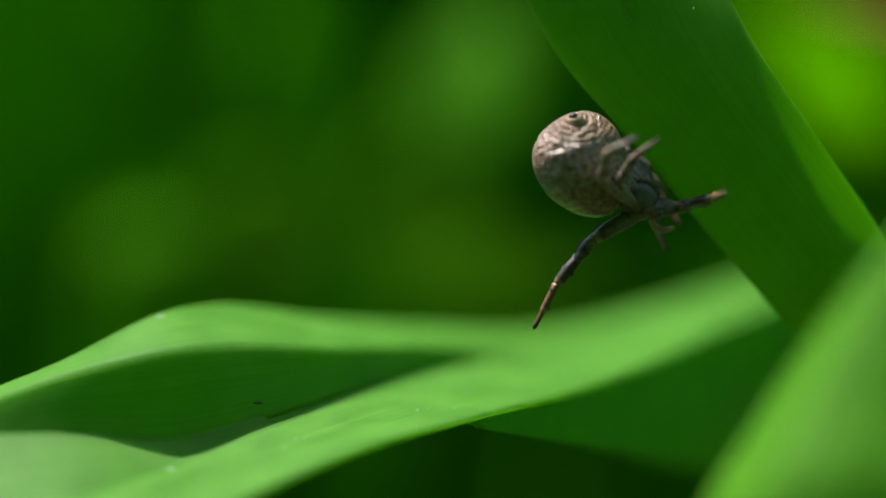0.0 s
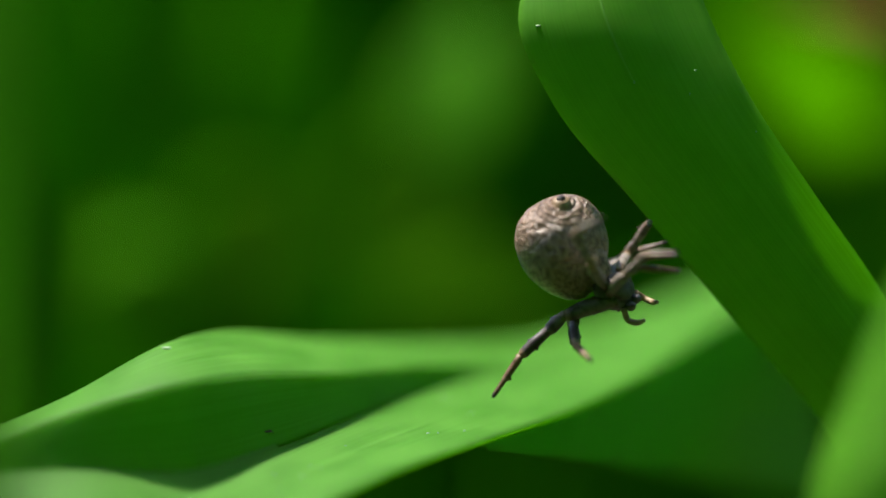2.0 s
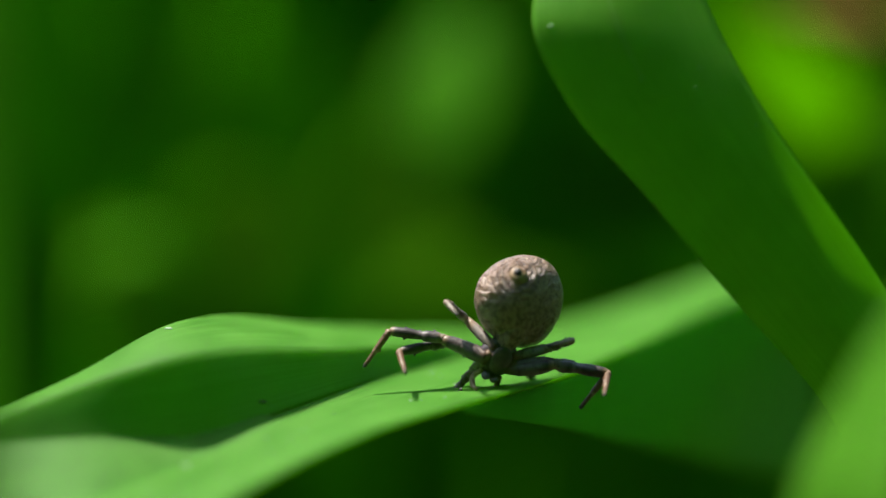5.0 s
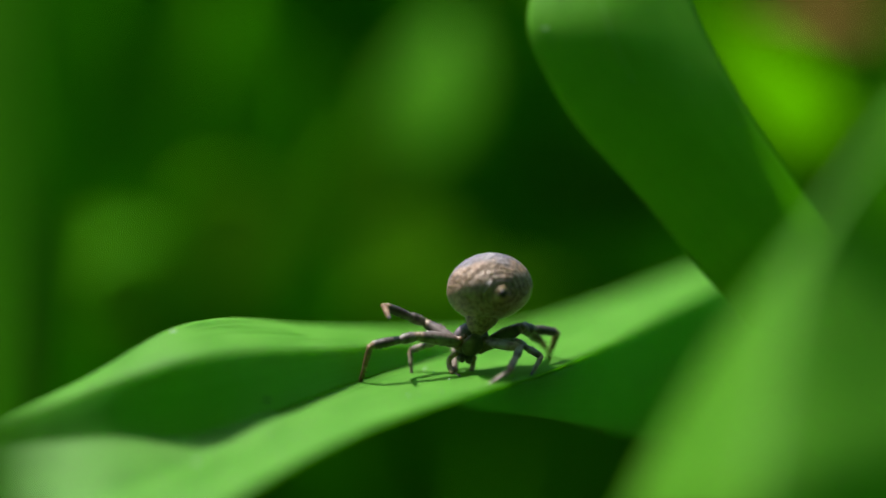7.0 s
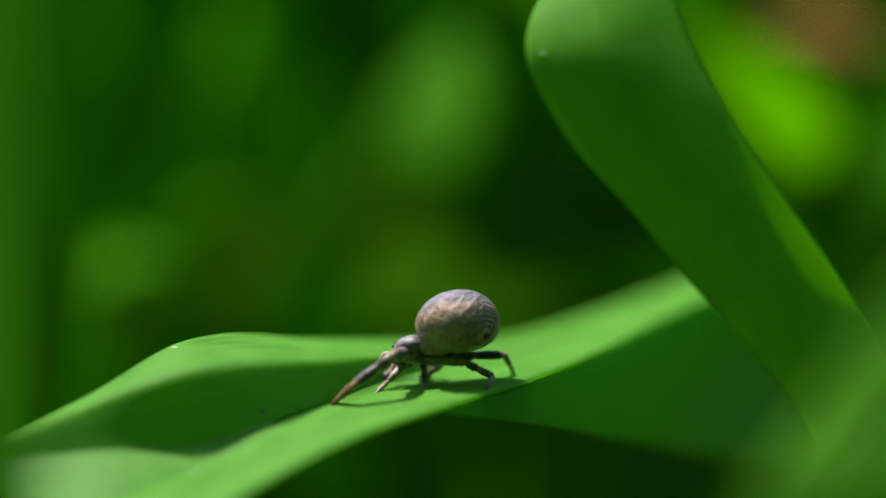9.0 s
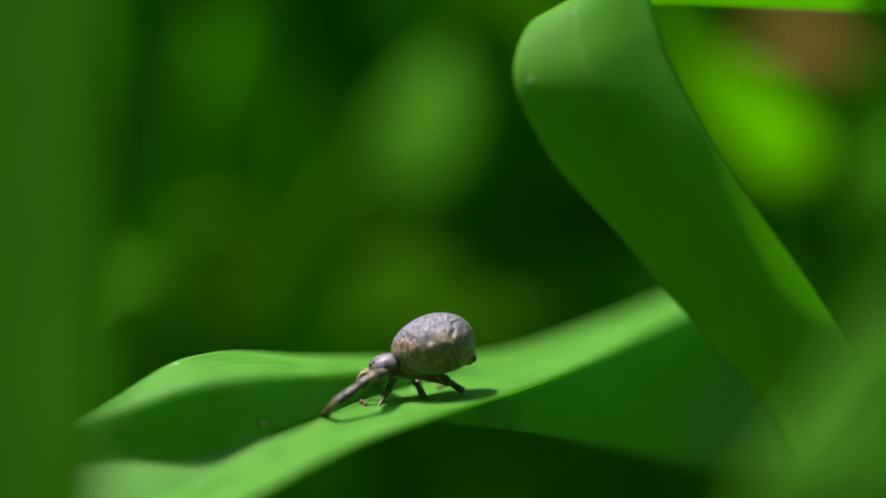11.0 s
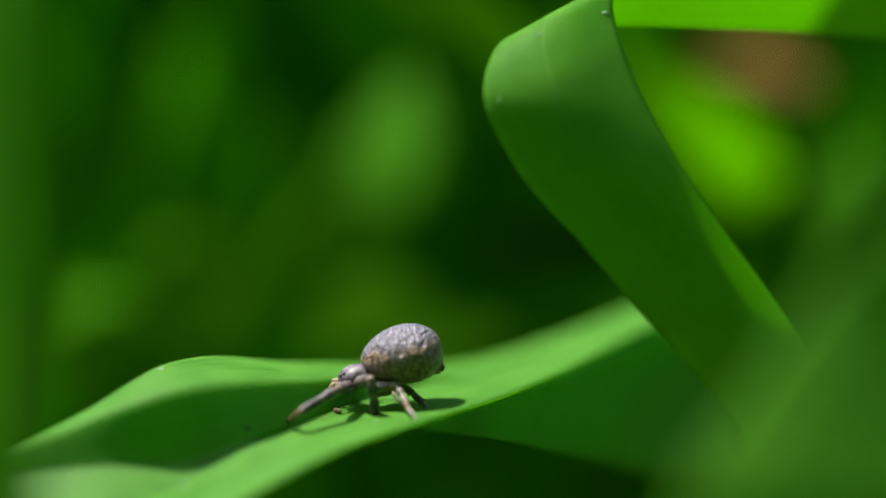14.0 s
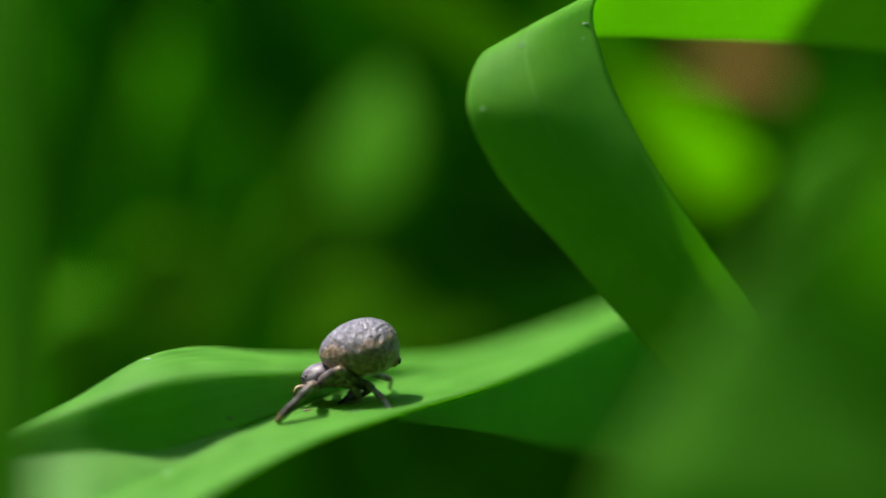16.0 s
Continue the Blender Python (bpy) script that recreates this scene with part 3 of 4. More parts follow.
stalk_leaf((4, 328, -3), (-13.0, 306.5, 235.5), (11.0, 307.2, 240.0), 9, (-0.1, -0.9, 0.5), DIM, "low yellow-green leaf out of focus")
# added sheet whose dark colour stands in for the shaded gap
stalk_leaf((60, 372, -3), (52, 345, 252), (-2, 338, 254), 13, (0, -1, 0.1), SHADE_GAP, "added broad leaf coloured as deep shade, out of focus")
grass_blade((60, 420, -3), (-2.76, 384.12, 307.19), 18, (20, 0, 60), (0.1, -1, 0.05), UNDER, "green blade leaning out of focus")

# a dim blade hanging over from the upper left
HANGING = [
    [(-154, 330, -3), (-150, 330, -3), (-146, 330, -3)],
    [(-125, 302, 300), (-120, 299, 301), (-115, 296, 300)],
    [(-73, 268, 370), (-70, 262, 373), (-67, 256, 370)],
    [(-33, 248, 324), (-30, 245, 329), (-27, 242, 333)],
    [(-2, 237, 295.5), (1, 235.5, 299.5), (4, 234, 302.5)],
    [(17, 233, 288), (18, 232.8, 289), (19, 232.6, 290)],
]
front_tuft((-150, 330, -3), HANGING, "dim green blade hanging over out of focus", DIM)

# the near half of the arching leaf, drooping in its shade
DROOP = [
    [(-3.51, 126.46, 268.27), (-3.21, 126.58, 268.22), (-3.01, 126.77, 267.92)],
    [(3.34, 134.57, 268.46), (3.64, 134.74, 266.76), (3.84, 135.17, 264.81)],
    [(9.07, 143.68, 268.69), (9.37, 143.94, 265.04), (9.57, 144.63, 261.14)],
    [(14.60, 154.80, 268.80), (14.90, 155.14, 263.05), (15.10, 156.13, 257.05)],
    [(20.11, 164.95, 269.15), (20.41, 165.37, 261.40), (22.50, 163.60, 253.40)],
    [(27.38, 175.17, 270.07), (29.00, 172.50, 259.82), (31.00, 168.00, 251.00)],
]
bm = bmesh.new()
sheet_mesh(bm, DROOP, 14, 60, 0.22)
plant_part("drooping_half", bm, LEAF, arching, "half of the leaf drooping in the shade", ARCH_BASE)

# dark mass of leaves all round, tall and broad
random.seed(4)
bm = bmesh.new()
for k in range(640):
    if k < 240:
        x, y = random.uniform(-300, 300), random.uniform(440, 780)
    else:
        # out of view at the sides and rear, added to hold back sky light
        a = random.uniform(radians(125), radians(415)) if k < 520 else random.uniform(radians(205), radians(335))
        r = random.uniform(420, 700)
        x, y = r * math.cos(a), 120 + r * math.sin(a)
    h = random.uniform(160, 520) if k < 240 else random.uniform(300, 720)
    # unseen leaves behind the camera stand taller, to cut light from that side
    if y < -120:
        h = random.uniform(800, 1500)
    inward = Vector((0 - x, 120 - y, 0)).normalized()
    lean = inward * random.uniform(-60, 30 if k < 240 else 90) + Vector((random.uniform(-60, 60), random.uniform(-60, 60), 0))
    face = inward + Vector((random.uniform(-0.7, 0.7), random.uniform(-0.7, 0.7), random.uniform(-0.2, 0.5)))
    st = blade_stations((x, y, -3), Vector((x, y, h)) + lean, random.uniform(26, 60), (random.uniform(-20, 20), random.uniform(-20, 20), 10), face, 5)
    sheet_mesh(bm, st, 4, 8, 0.3)
# tall grass added behind, arching over towards the clearing unseen, to shade the background
for k in range(9):
    x = -105 + 370 * k / 8 + random.uniform(-9, 9)
    root, tip = (x, random.uniform(860, 960), -3), (x + random.uniform(-40, 40), random.uniform(352, 385), random.uniform(430, 480))
    st = blade_stations(root, tip, random.uniform(28, 44), (0, 0, 150), (random.uniform(-0.3, 0.3), -0.3, 1), 8)
    sheet_mesh(bm, st, 4, 14, 0.3)
tagged(part("undergrowth", bm, UNDER), "dense dark green undergrowth out of focus, with unseen leaves added for shade", "grass", kind="stuff")


# ---- the spider ----
spider = tagged(empty("spider"), "grey-brown crab spider with a round mottled abdomen", "spider")


def abdomen_shape(p):
    # blunt and full at the rear, tapering to the front, flatter below, lightly wrinkled
    r = math.sqrt(max(1e-9, p.x * p.x + p.z * p.z))
    y = abs(p.y)
    power = 2.25 if p.y < 0 else 1.8
    k = (1 - min(1, y) ** power) ** (1 / power) * (1 - 0.1 * (p.y + 0.2)) / 1.02
    q = Vector((p.x / r * k, p.y, p.z / r * k * (0.98 if p.z > 0 else 0.86)))
    ring = math.sin(17 * math.acos(max(-1, min(1, -p.y))) + 2.0 * noise.noise(p * 2.0)) * 0.003 * max(0, -0.2 - p.y)
    return q * (1 + ring + 0.012 * noise.noise(p * 5.0))


bm = bmesh.new()
egg_mesh(bm, (0, 0, 0), (3.25, 3.35, 2.66), abdomen_shape, 80, 56)
abdomen = part("abdomen", bm, BELLY, spider, "round grey-brown abdomen with mottled wrinkles")
bm = bmesh.new()
tube_mesh(bm, [(0, -2.6, -1.1), (0, -2.95, -1.26), (0, -3.12, -1.34)], [0.78, 0.60, 0.48], 18, 4)
part("spinneret_ring", bm, TAN, abdomen, "tan ring")
bm = bmesh.new()
tube_mesh(bm, [(0, -3.0, -1.29), (0, -3.18, -1.37), (0, -3.3, -1.42)], [0.3, 0.3, 0.2], 14, 3)
part("spinneret", bm, BLACK, abdomen, "dark spinneret")


def carapace_shape(p):
    w = 1 - 0.25 * max(0, p.y) ** 2
    return Vector((p.x * w, p.y, p.z * (1 if p.z > 0 else 0.8)))


HEAD = Vector((0, 3.9, -0.95))
bm = bmesh.new()
egg_mesh(bm, HEAD, (1.4, 1.5, 1.0), carapace_shape, 40, 24)
carapace = part("carapace", bm, SHELL, spider, "grey-brown carapace")
for x, y, z, r in ((0.28, 1.52, 0.42, 0.10), (-0.28, 1.52, 0.42, 0.10), (0.75, 1.35, 0.42, 0.14), (-0.75, 1.35, 0.42, 0.14), (0.4, 1.2, 0.72, 0.09), (-0.4, 1.2, 0.72, 0.09), (0.95, 1.0, 0.58, 0.12), (-0.95, 1.0, 0.58, 0.12)):
    bm = bmesh.new()
    egg_mesh(bm, HEAD + Vector((x, y, z)) * 0.86, (r, r, r), None, 10, 8)
    part("eye", bm, BLACK, carapace, "small dark eye")
for side in (-1, 1):
    bm = bmesh.new()
    tube_mesh(bm, [HEAD + Vector((side * 0.3, 1.1, -0.1)), HEAD + Vector((side * 0.33, 1.35, -0.6)), HEAD + Vector((side * 0.28, 1.3, -1.0))], [0.3, 0.32, 0.14], 10, 4)
    part("jaw", bm, SHELL, carapace)
    bm = bmesh.new()
    tube_mesh(bm, [HEAD + Vector((side * 0.7, 1.1, -0.4)), HEAD + Vector((side * 0.95, 1.9, -0.2)), HEAD + Vector((side * 0.9, 2.3, -0.8)), HEAD + Vector((side * 0.8, 2.3, -1.4))], [0.2, 0.2, 0.19, 0.12], 8, 5)
    part("feeler", bm, TAN, spider, "tan feeler beside the jaws")
bm = bmesh.new()
tube_mesh(bm, [(0, 1.0, -0.6), (0, 1.9, -0.85), (0, 2.6, -0.95), (0, 3.1, -0.95)], [1.5, 1.25, 0.85, 0.65], 20, 4)
part("waist", bm, BELLY, spider, "brown waist below the abdomen")
bm = bmesh.new()
egg_mesh(bm, HEAD + Vector((0, -0.1, -0.75)), (0.8, 1.0, 0.3), None, 20, 12)
part("breastplate", bm, SHANK, spider)

# eight legs: thigh, shin and foot; hips along the sides of the breastplate
HIPS = {"L1": (-0.7, 0.45, -0.5), "L2": (-0.85, 0.1, -0.55), "L3": (-0.85, -0.3, -0.6), "L4": (-0.7, -0.65, -0.6)}
for key in list(HIPS):
    x, y, z = HIPS[key]
    HIPS["R" + key[1]] = (-x, y, z)
SIZES = {"1": (3.5, 3.7, 3.1), "2": (3.4, 3.6, 2.9), "3": (2.4, 2.4, 2.0), "4": (3.3, 2.7, 2.1)}


def spines(bm, count, seed):
    """Short stiff hairs drawn out of the faces of a leg."""
    rnd = random.Random(seed)
    sides = [f for f in bm.faces if len(f.verts) == 4]
    picked = rnd.sample(sides, min(count, len(sides)))
    bmesh.ops.inset_individual(bm, faces=picked, thickness=0.03 * MM)
    for f in picked:
        out, centre = f.normal.copy(), f.calc_center_median()
        made = bmesh.ops.poke(bm, faces=[f])
        made["verts"][0].co = centre + (out * rnd.uniform(0.08, 0.17) + Vector((0, rnd.uniform(0.04, 0.16), 0))) * MM


def make_leg(key):
    a, b, c = SIZES[key[1]]
    fat = 1.25 if key[1] in "12" else 0.95
    pale = key[1] in "34"
    seed = sum(map(ord, key))
    bm = bmesh.new()
    tube_mesh(bm, [(0, 0, 0), (0, a * 0.3, 0.08), (0, a * 0.7, 0.08), (0, a * 0.93, 0), (0, a, 0)], [0.26 * fat, 0.40 * fat, 0.40 * fat, 0.31 * fat, 0.22 * fat], 12, 4)
    bm.normal_update()
    spines(bm, 8, seed)
    thigh = part("leg", bm, SHORT_THIGH if pale else THIGH, spider)

    bm = bmesh.new()
    egg_mesh(bm, (0, a, 0.02), (0.27 * fat, 0.26 * fat, 0.27 * fat), None, 12, 8)
    part("knee", bm, PALE, thigh, "pale brown knee joint")

    bm = bmesh.new()
    tube_mesh(bm, [(0, 0, 0), (0, b * 0.12, 0.03), (0, b * 0.3, 0), (0, b * 0.38, 0), (0, b * 0.65, 0.02), (0, b * 0.93, 0), (0, b, 0)], [0.24 * fat, 0.33 * fat, 0.33 * fat, 0.24 * fat, 0.30 * fat, 0.27 * fat, 0.16 * fat], 12, 3)
    bm.normal_update()
    spines(bm, 9, seed + 1)
    shin = part("shin", bm, SHORT_SHIN if pale else SHIN, thigh)
    bm = bmesh.new()
    d, p = Vector((0, 1, 0)), Vector((0, 0, 0))
    tube_mesh(bm, [p - d * 0.04, p + d * c * 0.15, p + d * c * 0.55, p + d * c * 0.62, p + d * c * 0.95, p + d * c], [0.17 * fat, 0.20 * fat, 0.17 * fat, 0.13 * fat, 0.12 * fat, 0.05 * fat], 10, 3)
    bm.normal_update()
    spines(bm, 8, seed + 2)
    foot = part("foot", bm, SHORT_FOOT if pale else FOOT, thigh, "banded brown foot")
    return thigh, shin, foot


LEGS = {key: make_leg(key) for key in HIPS}


def leg_pose(key, body, knee, target, before):
    """Poses of thigh (in the spider's space) and of shin and foot (in the thigh's): the knee towards one place, the foot's tip at another (world, mm); the joints keep the sense of bending they had before."""
    a, b, c = SIZES[key[1]]
    hip = HEAD + Vector(HIPS[key])
    back = body.inverted()
    y = (back @ (Vector(knee) * MM) / MM - hip).normalized()
    goal = back @ (Vector(target) * MM) / MM - (hip + y * a)
    d = max(min(goal.length, (b + c) * 0.998), abs(b - c) + 0.2)
    goal = goal.normalized()
    z = y - goal * y.dot(goal) if abs(y.dot(goal)) < 0.995 else Vector((0, 0, 1))
    x = y.cross(z - y * z.dot(y)).normalized()
    if x.length < 0.5:
        x = y.cross(Vector((0, 0, 1))).normalized()
    if before is not None and x.dot(before[0]) < 0:
        x = -x
    z = x.cross(y)
    thigh = Matrix((x, y, z)).transposed().to_4x4()
    thigh.translation = hip * MM
    own = Vector((goal.dot(x), goal.dot(y), goal.dot(z)))
    down = -math.atan2(own.z, own.y)
    lift = math.acos(max(-1, min(1, (b * b + d * d - c * c) / (2 * b * d))))
    bend = math.pi - math.acos(max(-1, min(1, (b * b + c * c - d * d) / (2 * b * c))))
    sign = 1 if down >= 0 else -1
    if before is not None and abs(down) < 0.9:
        sign = before[1]
    shin = Matrix.Translation((0, a * MM, 0)) @ Matrix.Rotation(-(down - sign * lift), 4, "X")
    foot = shin @ Matrix.Translation((0, b * MM, 0)) @ Matrix.Rotation(-sign * bend, 4, "X")
    return thigh, shin, foot, (x, sign)


# where the abdomen is, time by time: seconds, mm, degrees
SPIDER_ROWS = [
    (0, 6.67, 126.00, 280.07, -109.7, -52.1, 52.5),
    (0.5, 5.80, 126.00, 278.89, -115.2, -42.0, 43.5),
    (1, 6.10, 126.30, 278.67, -105.1, -47.9, 53.9),
    (1.5, 5.86, 126.50, 278.96, -115.1, -41.9, 47.5),
    (2, 5.27, 127.00, 278.59, -114.3, -38.1, 46.9),
    (2.5, 4.86, 127.50, 278.10, -113.8, -29.7, 41.5),
    (3, 1.49, 128.50, 278.29, -88.5, -23.0, 24.3),
    (3.5, 1.77, 129.00, 277.39, -111.6, 23.9, 14.3),
    (4, 3.50, 130.00, 273.68, -77.8, 30.2, 11.9),
    (4.2, 3.25, 130.00, 273.32, -79.6, 33.4, 18.2),
    (6.3, -0.29, 132.00, 273.23, -67.2, 13.8, 15.2),
    (6.5, 0.55, 132.30, 272.89, -62.9, 11.6, 14.8),
    (7, -0.49, 133.00, 272.95, -66.9, 16.0, 20.6),
    (7.5, -0.86, 133.00, 272.08, -50.9, 27.8, 27.7),
    (8, -2.29, 133.00, 272.44, -46.6, 35.4, 42.2),
    (8.5, -2.41, 133.00, 271.82, -33.3, 33.8, 54.4),
    (9, -3.03, 133.00, 271.65, -22.6, 26.5, 61.5),
    (9.2, -3.25, 133.00, 271.69, -20.8, 21.2, 69.8),
    (11.3, -4.52, 133.00, 271.33, -12.3, 5.3, 87.0),
    (11.5, -4.88, 133.00, 271.59, -13.7, 4.8, 87.4),
    (12, -5.36, 133.00, 271.84, -12.2, 2.8, 88.3),
    (12.5, -5.05, 133.00, 271.74, -9.1, 2.0, 89.6),
    (13, -5.32, 133.00, 271.55, -10.8, 1.8, 91.0),
    (13.5, -4.39, 133.00, 272.07, -9.4, 3.3, 92.4),
    (14, -4.45, 133.00, 271.59, -10.1, 3.3, 92.4),
    (14.5, -4.42, 133.00, 271.74, -12.9, 2.7, 92.2),
    (15, -5.53, 133.00, 271.75, -13.8, -1.1, 91.1),
    (15.5, -6.70, 133.00, 272.19, -15.8, -0.5, 91.3),
    (16, -6.70, 133.00, 272.38, -19.7, -4.7, 90.3),
]

# how the abdomen points, time by time: seconds, degrees
ABDOMEN_ROWS = [
    (0, -93.5, -21.5, 45.4),
    (0.5, -94.3, -6.0, 46.6),
    (1, -101.4, -6.3, 45.3),
    (1.5, -90.7, -16.4, 41.7),
    (2, -88.2, -13.8, 39.8),
    (2.5, -86.5, -7.7, 33.0),
    (3, -62.7, 1.3, 18.9),
    (3.5, -56.5, 0.9, 3.4),
    (4, -79.9, -25.4, 31.8),
    (4.2, -80.6, -22.9, 31.4),
    (6.3, -19.8, 1.6, 10.6),
    (6.5, -19.2, 1.6, 10.3),
    (7, -14.1, 3.8, 19.6),
    (7.5, -10.4, 5.8, 26.5),
    (8, -2.8, 9.7, 31.0),
    (8.5, 1.0, 13.7, 39.6),
    (9, 0.3, 14.8, 48.1),
    (9.2, -0.5, 14.6, 47.2),
    (11.3, 8.3, 1.5, 84.1),
    (11.5, 9.6, 0.8, 84.6),
    (12, 10.1, 0.9, 84.5),
    (12.5, 8.5, 0.9, 84.5),
    (13, 7.1, 0.6, 84.6),
    (13.5, 9.9, 0.0, 85.0),
    (14, 9.4, -0.2, 85.1),
    (14.5, 9.3, -0.3, 85.2),
    (15, 4.9, -0.6, 85.5),
    (15.5, 4.7, -0.9, 85.7),
    (16, 8.8, -0.5, 85.3),
]

